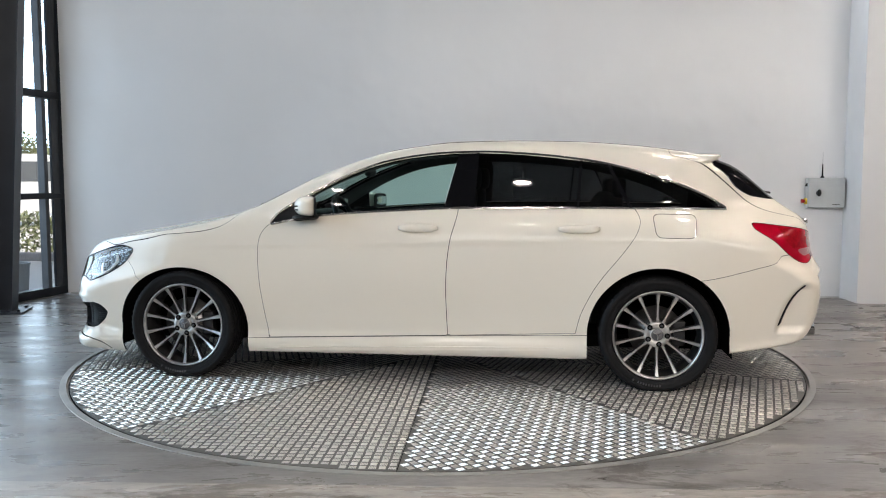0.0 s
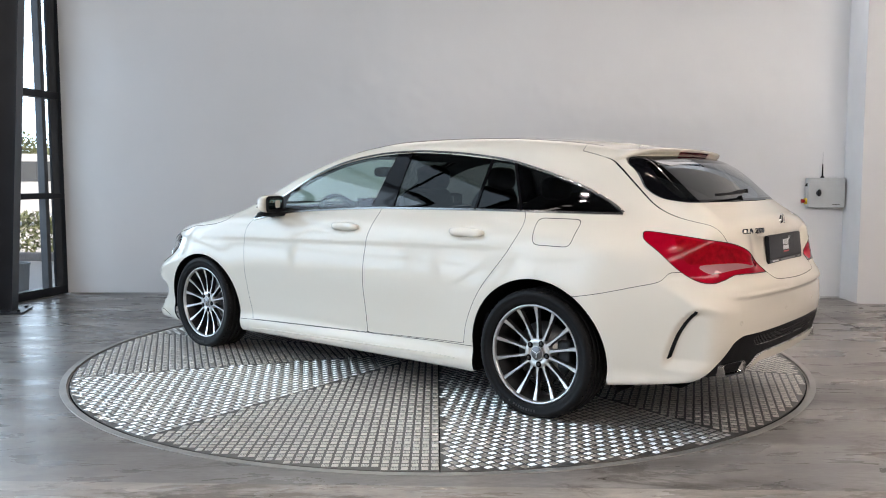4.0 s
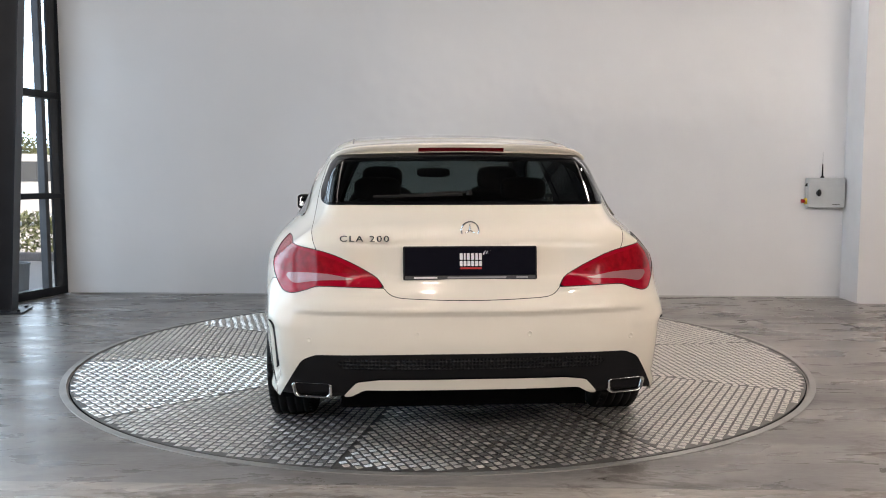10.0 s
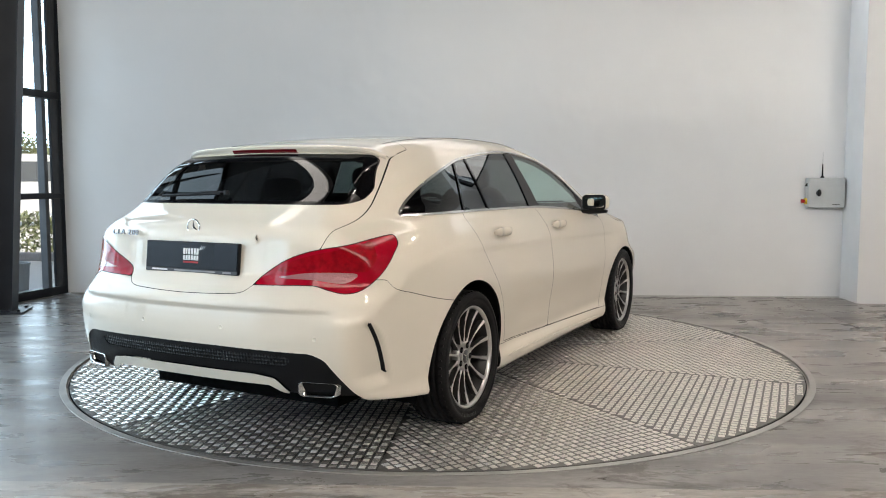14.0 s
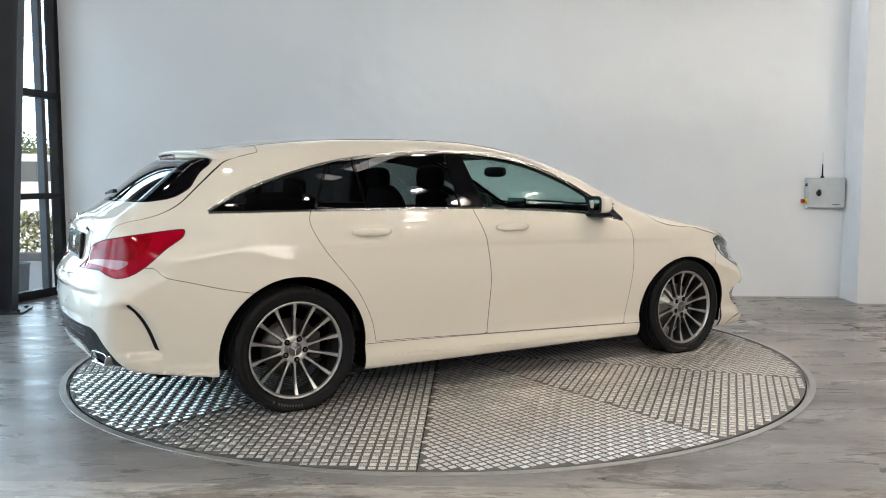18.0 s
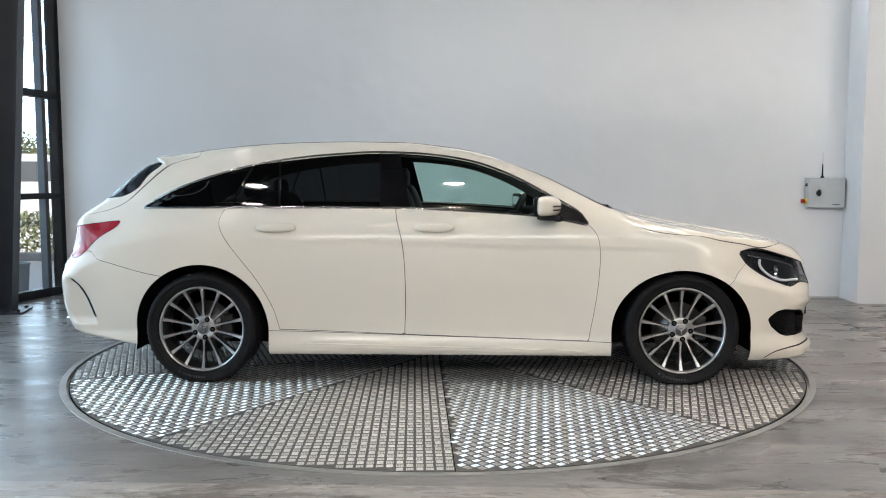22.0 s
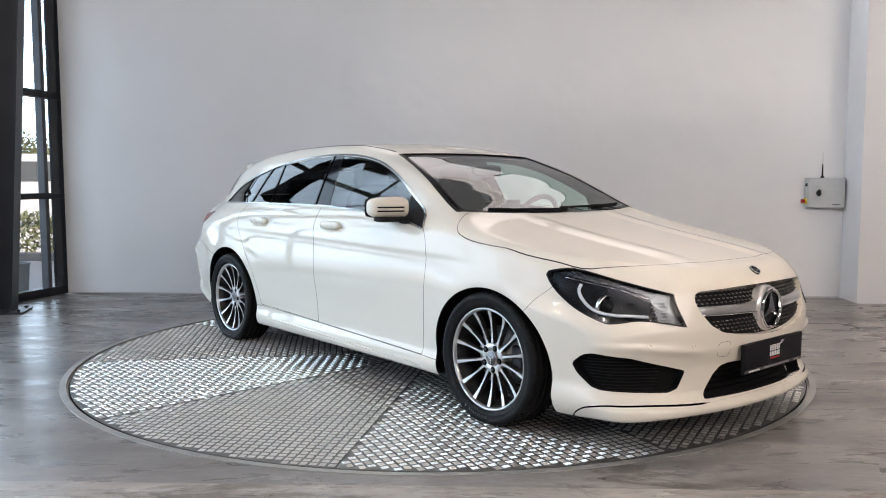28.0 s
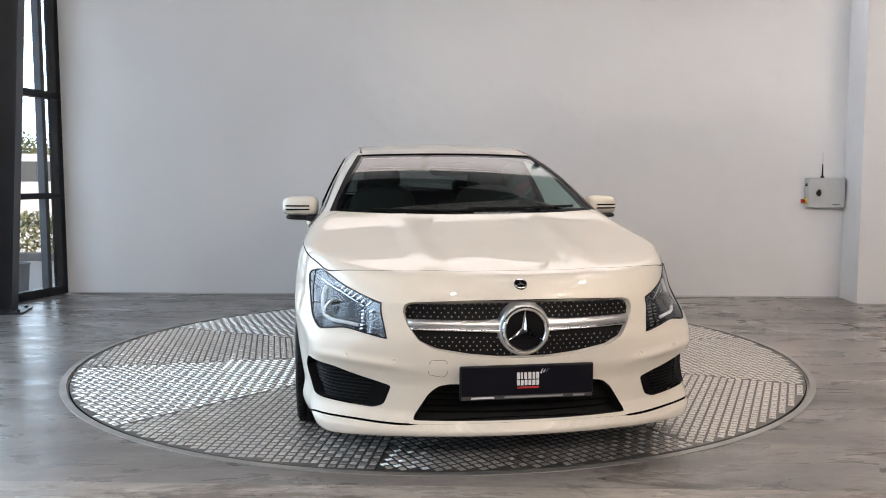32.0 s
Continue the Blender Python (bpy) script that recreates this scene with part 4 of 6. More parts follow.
def plate(center, sign, tilt, parent):
    h = new("number_plate")
    h.parent = parent
    h["label"] = "black plate with a white mark in the middle"
    h.matrix_local = Matrix.Translation(center) @ pose(0, 0, 0, 90, 0, 90 * sign) @ pose(0, 0, 0, tilt)
    part("plate_frame", box(-0.262, 0.262, -0.066, 0.066, -0.012, 0.004, bevel=0.005), M_BLACK, h)
    part("plate_face", box(-0.255, 0.255, -0.047, 0.061, 0.003, 0.006, bevel=0.001), M_PLATE, h)
    part("plate_strip", box(-0.255, 0.255, -0.063, -0.050, 0.003, 0.0055), M_GREYMARK, h)
    for x0, x1 in ((-0.22, -0.13), (-0.09, 0.14), (0.18, 0.225)):
        part("mark", box(x0, x1, -0.060, -0.053, 0.0055, 0.0063), M_WHITE if x0 < -0.2 else mat("plate_mark", (0.3, 0.3, 0.3), 0.5), h)
    for x0, x1, y0, y1 in ((-0.042, -0.03, 0.012, 0.038), (-0.026, -0.019, 0.012, 0.038), (-0.014, -0.003, 0.012, 0.038), (0.002, 0.014, 0.012, 0.038), (0.019, 0.029, 0.012, 0.038), (0.033, 0.044, 0.012, 0.038),
                           (-0.042, -0.031, -0.012, 0.008), (-0.027, -0.016, -0.012, 0.008), (-0.012, -0.001, -0.012, 0.008), (0.003, 0.014, -0.012, 0.008), (0.018, 0.030, -0.012, 0.008), (0.034, 0.044, -0.012, 0.008)):
        part("mark", box(x0, x1, y0, y1, 0.0058, 0.0068), M_WHITE, h)
    for k in range(3):
        x0 = 0.048 + 0.011 * k
        part("mark", prism([(x0, 0.034), (x0 + 0.012, 0.052), (x0 + 0.005, 0.030 + 0.006 * k), (x0 + 0.017, 0.052)][0:3], 0.0058, 0.0068), M_WHITE, h)
    part("mark", box(-0.040, 0.044, -0.024, -0.017, 0.0058, 0.0068), M_REDMARK, h)


plate(Vector((2.288, 0.006, 0.366)), 1, 0, bumper_front)
plate(Vector((at_end(0.22, 0.812, -1).x - 0.013, 0.006, 0.812)), -1, -6, tailgate_part)

# ---- tail ----
star(at_end(0.006, 0.937, -1, 0.006), -1, 0.034, 0.006, tailgate_part)
txt = bpy.data.curves.new("lettering", "FONT")
txt.body, txt.size, txt.extrude, txt.space_character = "CLA 200", 0.040, 0.003, 1.25
lett = new("model_lettering", txt)
lett.parent = tailgate_part
lett.data.materials.append(mat("lettering_chrome", (0.30, 0.30, 0.31), 0.18, 1.0))
lett["label"] = "chrome model lettering"
pl, pr = at_end(0.515, 0.905, -1, 0.003), at_end(0.30, 0.905, -1, 0.003)
ang = math.degrees(math.atan2(pr.y - pl.y, pr.x - pl.x))
lett.matrix_local = Matrix.Translation((pl.x - 0.010, pl.y, 0.896)) @ pose(0, 0, 0, 0, 0, ang) @ pose(0, 0, 0, 86) @ Matrix.Diagonal((1.12, 0.82, 1, 1))

M_TIP = mat("tip_chrome", (0.62, 0.61, 0.60), 0.12, 1.0)
M_HONEY = mat("honeycomb_black", (0.005, 0.005, 0.006), 0.42, spec=0.25)
nt = M_HONEY.node_tree
vor, tcn, bmp = nt.nodes.new("ShaderNodeTexVoronoi"), nt.nodes.new("ShaderNodeTexCoord"), nt.nodes.new("ShaderNodeBump")
vor.inputs["Scale"].default_value, vor.inputs["Randomness"].default_value = 70, 0.0
bmp.inputs["Strength"].default_value, bmp.inputs["Distance"].default_value = 1.0, 0.012
nt.links.new(tcn.outputs["Object"], vor.inputs["Vector"])
nt.links.new(vor.outputs["Distance"], bmp.inputs["Height"])
nt.links.new(bmp.outputs["Normal"], nt.nodes["Principled BSDF"].inputs["Normal"])
HONEY = rounded([(-0.3, 0.452), (0.50, 0.446), (0.53, 0.430), (0.50, 0.402), (-0.3, 0.404)], 0.012)
honey, lower = end_cut(diff_skin, HONEY, -1, 1.5)
STRIP = rounded([(-0.3, 0.372), (0.36, 0.366), (0.45, 0.354), (0.505, 0.292), (0.475, 0.292), (0.42, 0.322), (0.27, 0.323), (-0.3, 0.326)], 0.012)
strip, lower = end_cut(lower, STRIP, -1, 1.5)
lower = clip(lower, np.maximum(lower[0][:, 2] - 0.316, np.minimum(lower[0][:, 2] - 0.285, lower[0][:, 1] - 0.46)))
apron = part("rear_apron", both(inset(lower, 0.004)), M_BLACK, bumper_rear, "black plastic rear apron")
part("honeycomb_insert", both(inset(honey, 0.007)), M_HONEY, apron, "black honeycomb insert")
part("apron_strip", both(inset(strip, -0.006)), M_PAINT, apron, "cream white lower strip")
for s in (1, -1):
    ex = new("exhaust_tip")
    ex.parent = apron
    ex["label"] = "chrome trapezoid exhaust tip"
    xx = at_end(0.61, 0.33, -1).x
    outer = [(0.542, 0.345), (0.700, 0.345), (0.714, 0.335), (0.700, 0.290), (0.685, 0.283), (0.556, 0.283), (0.542, 0.295)]
    for k, (grow, d0, d1, material, nm) in enumerate(((0.95, 0.0, 0.10, M_TIP, "sleeve"), (0.80, 0.03, 0.12, M_SHELL, "bore"))):
        bm = bmesh.new()
        rows = []
        pts = rounded([(0.627 + (a - 0.627) * grow, 0.313 + (b - 0.313) * grow) for a, b in outer], 0.014, 3)
        for d, sc in ((d1, 1.0), (d0, 1.0), (d0 - 0.006 * (k == 0), 0.95), (d0 + 0.02, 0.80)):
            rows.append([bm.verts.new((xx - 0.022 + d + 0.25 * (a - 0.54), s * (0.627 + (a - 0.627) * sc), 0.313 + (b - 0.313) * sc)) for a, b in pts])
        for a, b in zip(rows, rows[1:]):
            for i in range(len(a)):
                bm.faces.new((a[i], a[(i + 1) % len(a)], b[(i + 1) % len(a)], b[i]))
        if k:
            bm.faces.new(rows[0])
        bmesh.ops.recalc_face_normals(bm, faces=bm.faces)
        part(nm, bm, material, ex, smooth=True)
    line = open_spline(((1.303, 0.580), (1.280, 0.557), (1.252, 0.520), (1.228, 0.480), (1.212, 0.445), (1.199, 0.41), (1.189, 0.38), (1.183, 0.357)))
    bm = bmesh.new()
    rows = []
    for i, (u, z) in enumerate(line):
        w = 0.55 + 0.45 * min(1, i / 3, (len(line) - 1 - i) / 2)
        rows.append([bm.verts.new(at_corner(u + o * w, z, -1, s, h)) for o, h in ((0.010, -0.004), (0.012, 0.002), (0.016, 0.004), (0.022, 0.005), (0.028, 0.005), (0.036, 0.004), (0.038, -0.002))])
    for a, b in zip(rows, rows[1:]):
        for k in range(6):
            bm.faces.new((a[k], a[k + 1], b[k + 1], b[k]))
    bmesh.ops.recalc_face_normals(bm, faces=bm.faces)
    part("air_slot", bm, M_BLACK, bumper_rear, "black air slot")
for yy, zz in ((0.633, 0.52), (0.217, 0.545), (-0.217, 0.545), (-0.633, 0.52)):
    q = at_end(yy, zz, -1, 0.001)
    n = normal_at(Vector((q.x, abs(q.y), q.z)))
    n.y *= math.copysign(1, yy)
    m = Matrix.Translation(q) @ n.to_track_quat("Z", "Y").to_matrix().to_4x4()
    part("parking_sensor", lathe([(0.0105, 0.0), (0.0098, 0.0012), (0.0088, 0.0012), (0.0085, 0.0006), (0.0, 0.0010)], 20, m=m), M_PAINT, bumper_rear, "", True)
for s in (1, -1):
    for yy, zz in ((0.676, 0.455), (0.494, 0.444)):
        q = at_end(yy, zz, 1, 0.001)
        n = normal_at(q)
        n.y *= s
        m = Matrix.Translation((q.x, s * q.y, q.z)) @ n.to_track_quat("Z", "Y").to_matrix().to_4x4()
        part("parking_sensor", lathe([(0.0105, 0.0), (0.0098, 0.0012), (0.0088, 0.0012), (0.0085, 0.0006), (0.0, 0.0010)], 20, m=m), M_PAINT, bumper_front, "", True)
# tow-eye cover and washer covers: fine joints
M_JOINT = mat("panel_joint", (0.10, 0.095, 0.085), 0.7)
cover = [(-0.30, 0.452), (-0.365, 0.448), (-0.368, 0.392), (-0.31, 0.382), (-0.295, 0.40)]
part("tow_cover_joint", tube([at_end(a, b, 1, -0.0005) for a, b in rounded(cover, 0.012, 3)], 0.0012, 5, True), M_JOINT, bumper_front)

# spoiler over the rear screen
def lip(yy):
    e = abs(yy) / 0.585
    return -1.785 + 0.065 * e**2 + 0.08 * e**10, 1.294 - 0.014 * e**2 - 0.035 * e**10, 0.066 - 0.024 * e**4


bm = bmesh.new()
rows = []
for k in range(41):
    yy = -0.585 + 1.17 * k / 40
    tipx, tipz, deep = lip(yy)
    a, b = at_top(-1.54, yy, 0.0008), at_top(-1.61, yy, 0.0025)
    mid = Vector(((b.x + tipx) / 2, yy, (b.z + tipz) / 2 + 0.003))
    rows.append([bm.verts.new(v) for v in (a, b, mid, (tipx + 0.012, yy, tipz + 0.003), (tipx, yy, tipz - 0.004), (tipx + 0.004, yy, tipz - 0.014), (tipx + 0.052, yy, tipz - deep), (tipx + 0.10, yy, tipz - deep - 0.004), (-1.61, yy, b.z - 0.05))])
for a, b in zip(rows, rows[1:]):
    for k in range(8):
        bm.faces.new((a[k], a[k + 1], b[k + 1], b[k]))
bmesh.ops.recalc_face_normals(bm, faces=bm.faces)
spoiler = part("roof_spoiler", bm, M_PAINT, tailgate_part, "", True)
for face in spoiler.data.polygons:
    face.use_smooth = face.normal.z > 0.3
bm = bmesh.new()
lo = []
for k in range(13):
    yy = -0.19 + 0.38 * k / 12
    tx, tz, deep = lip(yy)
    lo.append([bm.verts.new(v) for v in ((tx + 0.008, yy, tz - 0.010), (tx + 0.003, yy, tz - 0.016), (tx + 0.016, yy, tz - 0.031), (tx + 0.028, yy, tz - 0.031))])
for a, b in zip(lo, lo[1:]):
    for k in range(3):
        bm.faces.new((a[k], a[k + 1], b[k + 1], b[k]))
part("third_brake_lamp", bm, mat("dark_red_lens", (0.11, 0.002, 0.005), 0.12, spec=0.3), spoiler, "dark red high brake lamp")


def wiper(points, pivot, parent, label, blade_w=0.007):
    h = new("wiper")
    h.parent = parent
    h["label"] = label
    part("wiper_blade", tube(points, blade_w, 6, flat=0.7), M_BLACK, h)
    mid = points[len(points) // 2] + Vector((0, 0, 0.005))
    part("wiper_arm", tube([pivot, (pivot + mid) / 2 + Vector((0, 0, 0.004)), mid], 0.005, 6), M_BLACK, h)
    part("wiper_pivot", cyl(0.013, 0.010, 0, 0.02, 16, m=Matrix.Translation(pivot - Vector((0, 0, 0.012)))), M_BLACK, h)


wiper([at_top(1.045 - 0.22 * (yy * yy), yy, -0.001) for yy in np.linspace(-0.52, 0.03, 9)], at_top(1.085, -0.06, -0.004), car, "black windscreen wiper at rest")
wiper([at_top(1.025 - 0.20 * (yy * yy), yy, 0.0) for yy in np.linspace(0.0, 0.60, 9)], at_top(1.03, 0.52, -0.004), car, "black windscreen wiper at rest")
wiper([at_end(yy, 1.066 + 0.012 * (0.4 - yy) / 0.4, -1, 0.034) for yy in np.linspace(0.385, 0.02, 8)], at_end(-0.01, 1.085, -1, 0.040), tailgate_part, "black rear wiper at rest")
# black cowl between bonnet and windscreen
bm = bmesh.new()
rows = []
for k in range(25):
    yy = -0.66 + 1.32 * k / 24
    e = 1.075 - 0.24 * yy * yy
    rows.append([bm.verts.new(at_top(e - 0.02, yy, -0.008)), bm.verts.new(at_top(e + 0.035, yy, -0.012))])
for a, b in zip(rows, rows[1:]):
    bm.faces.new((a[0], a[1], b[1], b[0]))
part("cowl", bm, M_BLACK, car, "black plastic cowl")

# ---- door handles, mirrors ----
for s in (1, -1):
    for cx, parent in ((-0.035, doors_f[0 if s > 0 else 1]), (-0.925, doors_r[0 if s > 0 else 1])):
        bm = bmesh.new()
        rows = []
        for k in range(17):
            t = -1 + k / 8
            xx = cx + 0.112 * t
            base = at_side(cx + 0.13 * (1 if t > 0 else -1) * min(1, abs(t) * 1.2), 0.874, 1)
            yy = base.y + 0.010 + 0.020 * (1 - abs(t) ** 3.0)
            rz, ry = 0.0235 * (1 - 0.60 * abs(t) ** 4), 0.010 * (1 - 0.5 * abs(t) ** 6)
            rows.append([bm.verts.new((xx, s * (yy + ry * math.cos(a)), 0.874 + rz * math.sin(a))) for a in [2 * math.pi * j / 14 for j in range(14)]])
        for a, b in zip(rows, rows[1:]):
            for j in range(14):
                bm.faces.new((a[j], a[(j + 1) % 14], b[(j + 1) % 14], b[j]))
        bm.faces.new(rows[0]), bm.faces.new(rows[-1])
        bmesh.ops.recalc_face_normals(bm, faces=bm.faces)
        part("door_handle", bm, M_PAINT, parent, "cream white door handle", True)
    front = doors_f[0 if s > 0 else 1]
    mir = new("door_mirror")
    mir.parent = front
    mir["label"] = "cream white door mirror on black foot"

    def shape(q):
        k = 1 - 0.35 * max(0, q.x) ** 2
        return Vector((q.x * (1 - 0.25 * max(0, q.y)), q.y * (1 - 0.10 * max(0, q.x)), q.z * k * (1 - 0.10 * q.y)))
    cap = blob((0.597, 0.888, 0.994), (0.064, 0.102, 0.057), 0.55, 0.55, 36, 22, shape)
    foot = blob((0.602, 0.872, 0.932), (0.064, 0.098, 0.017), 0.6, 0.6, 32, 10, shape)
    arm = tube([(0.64, 0.84, 0.930), (0.67, 0.80, 0.922), (0.70, 0.75, 0.925)], 0.020, 10, flat=1.6)
    glass = blob((0.538, 0.890, 0.992), (0.004, 0.080, 0.045), 0.4, 0.6, 32, 12)
    rimb = blob((0.542, 0.889, 0.992), (0.008, 0.090, 0.053), 0.4, 0.55, 32, 12)
    for nm, b, material in (("mirror_cap", cap, M_PAINT), ("mirror_foot", foot, M_BLACK), ("mirror_arm", arm, M_BLACK), ("mirror_rim", rimb, M_BLACK), ("mirror_glass", glass, mat("mirror", (0.85, 0.87, 0.88), 0.02, 1.0))):
        if nm in ("mirror_cap", "mirror_rim", "mirror_glass"):
            for v in b.verts:
                v.co.x -= 0.30 * (v.co.y - 0.888)
        if s < 0:
            bmesh.ops.transform(b, matrix=Matrix.Diagonal((1, -1, 1, 1)), verts=b.verts)
            bmesh.ops.reverse_faces(b, faces=b.faces)
        part(nm, b, material, mir, smooth=True)
    for dz, w in ((0.004, 0.066), (-0.016, 0.074)):
        pts = []
        for k in range(11):
            a = -0.35 + 1.25 * k / 10
            pts.append(Vector((0.597 + 0.0645 * max(0.0, math.cos(a)) ** 0.55 * (0.98 - 0.13 * max(0, math.sin(a))) - 0.30 * 0.0916 * math.copysign(abs(math.sin(a)) ** 0.55, math.sin(a)), s * (0.888 + 0.0985 * math.copysign(abs(math.sin(a)) ** 0.55, math.sin(a)) * 0.93), 0.992 + dz)))
        part("indicator_slit", tube(pts, 0.0045, 6), M_GLOSSBLACK, mir, "dark indicator slit")

# ---- wheels ----
M_DISC = mat("brake_disc", (0.32, 0.31, 0.30), 0.35, 1.0, var=0.15, scale=20)
M_CALIPER = mat("caliper", (0.05, 0.05, 0.052), 0.5, 0.4)
M_SIDEMARK = mat("sidewall_mark", (0.035, 0.035, 0.036), 0.6)
M_CAP = mat("hub_cap_grey", (0.16, 0.16, 0.165), 0.3, 0.8)


def wheel_parts():
    """meshes of one wheel; its outer side looks along +z"""
    prof = [(0.232, -0.11), (0.262, -0.113), (0.292, -0.110), (0.308, -0.098), (0.313, -0.085)]
    for g in (-0.055, -0.018, 0.020, 0.057):
        prof += [(0.3165, g - 0.012), (0.3165, g - 0.004), (0.310, g - 0.0035), (0.310, g + 0.0035), (0.3165, g + 0.004)]
    prof += [(0.314, 0.078), (0.308, 0.092), (0.297, 0.099), (0.282, 0.1015), (0.281, 0.1005), (0.268, 0.1000), (0.255, 0.097), (0.247, 0.091), (0.2425, 0.083), (0.236, 0.075)]
    bm = lathe(prof, 96)
    for v in bm.verts:
        v.co.y = min(v.co.y, 0.3030)
    yield "tyre", bm, M_RUBBER, True, ""
    bm = bmesh.new()
    for k in range(60):
        a = pose(0, 0, 0, 0, 0, 6 * k)
        for z0, z1, tilt in ((0.062, 0.090, 18), (-0.095, -0.062, -18)):
            box(0.3095, 0.3150, -0.0045, 0.0045, z0, z1, bm, m=a @ pose(0, 0, 0, tilt / 3))
    for v in bm.verts:
        v.co.y = min(v.co.y, 0.3028)
    yield "tyre_tread", bm, M_RUBBER, False, "stuff"
    yield "rim", lathe([(0.232, -0.10), (0.222, -0.05), (0.212, 0.0), (0.218, 0.04), (0.226, 0.062), (0.2285, 0.074)], 80), M_ALLOYDARK, True, ""
    yield "rim_lip", lathe([(0.2265, 0.062), (0.2285, 0.076), (0.233, 0.084), (0.2385, 0.087), (0.243, 0.084), (0.2425, 0.078)], 80), M_ALLOY, True, ""
    for k in range(14):
        bm = bmesh.new()
        rows = []
        for j in range(7):
            t = j / 6
            r = 0.060 + 0.168 * t
            w = 0.0088 - 0.0026 * math.sin(math.pi * min(1, t * 1.1)) + 0.002 * t**6
            h = 0.052 + 0.022 * t - 0.010 * math.sin(math.pi * t)
            rows.append([bm.verts.new(v) for v in ((r, -w * 1.25, h - 0.026), (r, -w, h - 0.003), (r, -w * 0.75, h), (r, w * 0.75, h), (r, w, h - 0.003), (r, w * 1.25, h - 0.026))])
        for a, b in zip(rows, rows[1:]):
            for i in range(5):
                bm.faces.new((a[i], b[i], b[i + 1], a[i + 1]))
        bmesh.ops.recalc_face_normals(bm, faces=bm.faces)
        bmesh.ops.transform(bm, matrix=pose(0, 0, 0, 0, 0, 360 * k / 14 + 90), verts=bm.verts)
        for f in bm.faces:
            f.material_index = 0 if abs(f.normal.z) > 0.5 else 1
        yield "spoke", bm, M_ALLOY, False, ""
    yield "hub", lathe([(0.074, 0.02), (0.072, 0.048), (0.066, 0.0545), (0.037, 0.0515), (0.034, 0.044)], 56), M_ALLOY, True, ""
    for k in range(5):
        c, s = math.cos(2 * math.pi * k / 5 + 0.5), math.sin(2 * math.pi * k / 5 + 0.5)
        m = Matrix.Translation((0.054 * c, 0.054 * s, 0.0))
        # black disc on the hub face: the hole's shade is put into colour
        yield "bolt_hole_shade", lathe([(0.0150, 0.0540), (0.0146, 0.0556), (0.0128, 0.0557), (0.0, 0.0560)], 18, m=m), M_SHELL, True, ""
    for k in range(11):
        if k != 1:
            yield "sidewall_mark", box(0.2665, 0.2790, -0.0045, 0.0045, 0.0985, 0.1013, m=pose(0, 0, 0, 0, 0, 62 + 3.1 * k)), M_SIDEMARK, False, ""
    for k in range(5):
        c, s = math.cos(2 * math.pi * k / 5 + 0.5), math.sin(2 * math.pi * k / 5 + 0.5)
        yield "wheel_bolt", lathe([(0.0075, 0.0555), (0.0072, 0.0590), (0.0050, 0.0600), (0.0, 0.0600)], 6, m=Matrix.Translation((0.054 * c, 0.054 * s, 0.0))), M_CALIPER, False, ""
    yield "cap_ring", lathe([(0.0350, 0.046), (0.0365, 0.0560), (0.0345, 0.0590), (0.0325, 0.0580)], 36), M_ALLOY, True, ""
    yield "hub_cap", lathe([(0.034, 0.046), (0.0335, 0.056), (0.030, 0.059), (0.0, 0.0605)], 36), M_CAP, True, ""
    bm = bmesh.new()
    for k in range(3):
        box(-0.002, 0.002, 0.0, 0.026, 0.0600, 0.0618, bm, m=pose(0, 0, 0, 0, 0, 120 * k))
    yield "cap_mark", bm, M_CHROME, False, ""
    yield "brake_disc", lathe([(0.148, -0.03), (0.148, -0.01), (0.085, -0.008), (0.08, 0.012), (0.0, 0.014)], 48), M_DISC, True, ""
    yield "caliper", box(-0.155, -0.085, -0.07, 0.07, -0.045, 0.012, bevel=0.012), M_CALIPER, False, ""


first = None
for cx, s in ((1.350, 1), (1.350, -1), (-1.350, 1), (-1.350, -1)):
    w = new("wheel")
    w.parent = car
    w["label"] = "fourteen-spoke alloy wheel with black tyre"
    w.matrix_local = Matrix.Translation((cx, s * 0.789, 0.3015)) @ pose(0, 0, 0, -90 * s) @ pose(0, 0, 0, 0, 0, 0 if s > 0 else 180)
    if first is None:
        first = []
        for nm, bm, material, smooth, kind in wheel_parts():
            ob = part(nm, bm, material, w, smooth=smooth)
            if nm == "spoke":
                ob.data.materials.append(M_ALLOYDARK)
            if kind:
                tagged(ob, kind=kind)
            first.append(ob)
    else:
        for ob in first:
            c = new(ob.name.split(".")[0], ob.data)
            c.parent = w
            if "kind" in ob:
                c["kind"] = ob["kind"]
    # wheel house
    bm = bmesh.new()
    a, b = (0.396, 0.348) if cx > 0 else (0.386, 0.376)
    ring0, ring1 = [], []
    for k in range(33):
        t = math.pi * k / 32
        zz = 0.30 + b * math.sin(t)
        xx = cx + a * math.cos(t)
        lim = float(side_y(np.array([xx]), np.array([zz]))[0]) - 0.016
        ring0.append(bm.verts.new((xx, s * lim, zz))), ring1.append(bm.verts.new((xx, s * 0.52, zz)))
    for e in (0, -1):
        xx = cx + a * (1.05 if e == 0 else -1.05)
        p0, p1 = bm.verts.new((xx, s * 0.80, 0.165)), bm.verts.new((xx, s * 0.52, 0.165))
        bm.faces.new((ring0[e], ring1[e], p1, p0))
    for k in range(32):
        bm.faces.new((ring0[k], ring0[k + 1], ring1[k + 1], ring1[k]))
    bm.faces.new(ring1)
    part("wheel_house", bm, M_SHELL, car, "black wheel house liner")
part("underbody", box(-1.95, 1.95, -0.53, 0.53, 0.165, 0.24), M_SHELL, car)
part("underbody_side", box(-0.95, 0.93, -0.80, 0.80, 0.150, 0.20), M_SHELL, car)
part("silencer", box(-1.98, -1.72, -0.52, 0.52, 0.27, 0.36, bevel=0.03), M_SHELL, car)

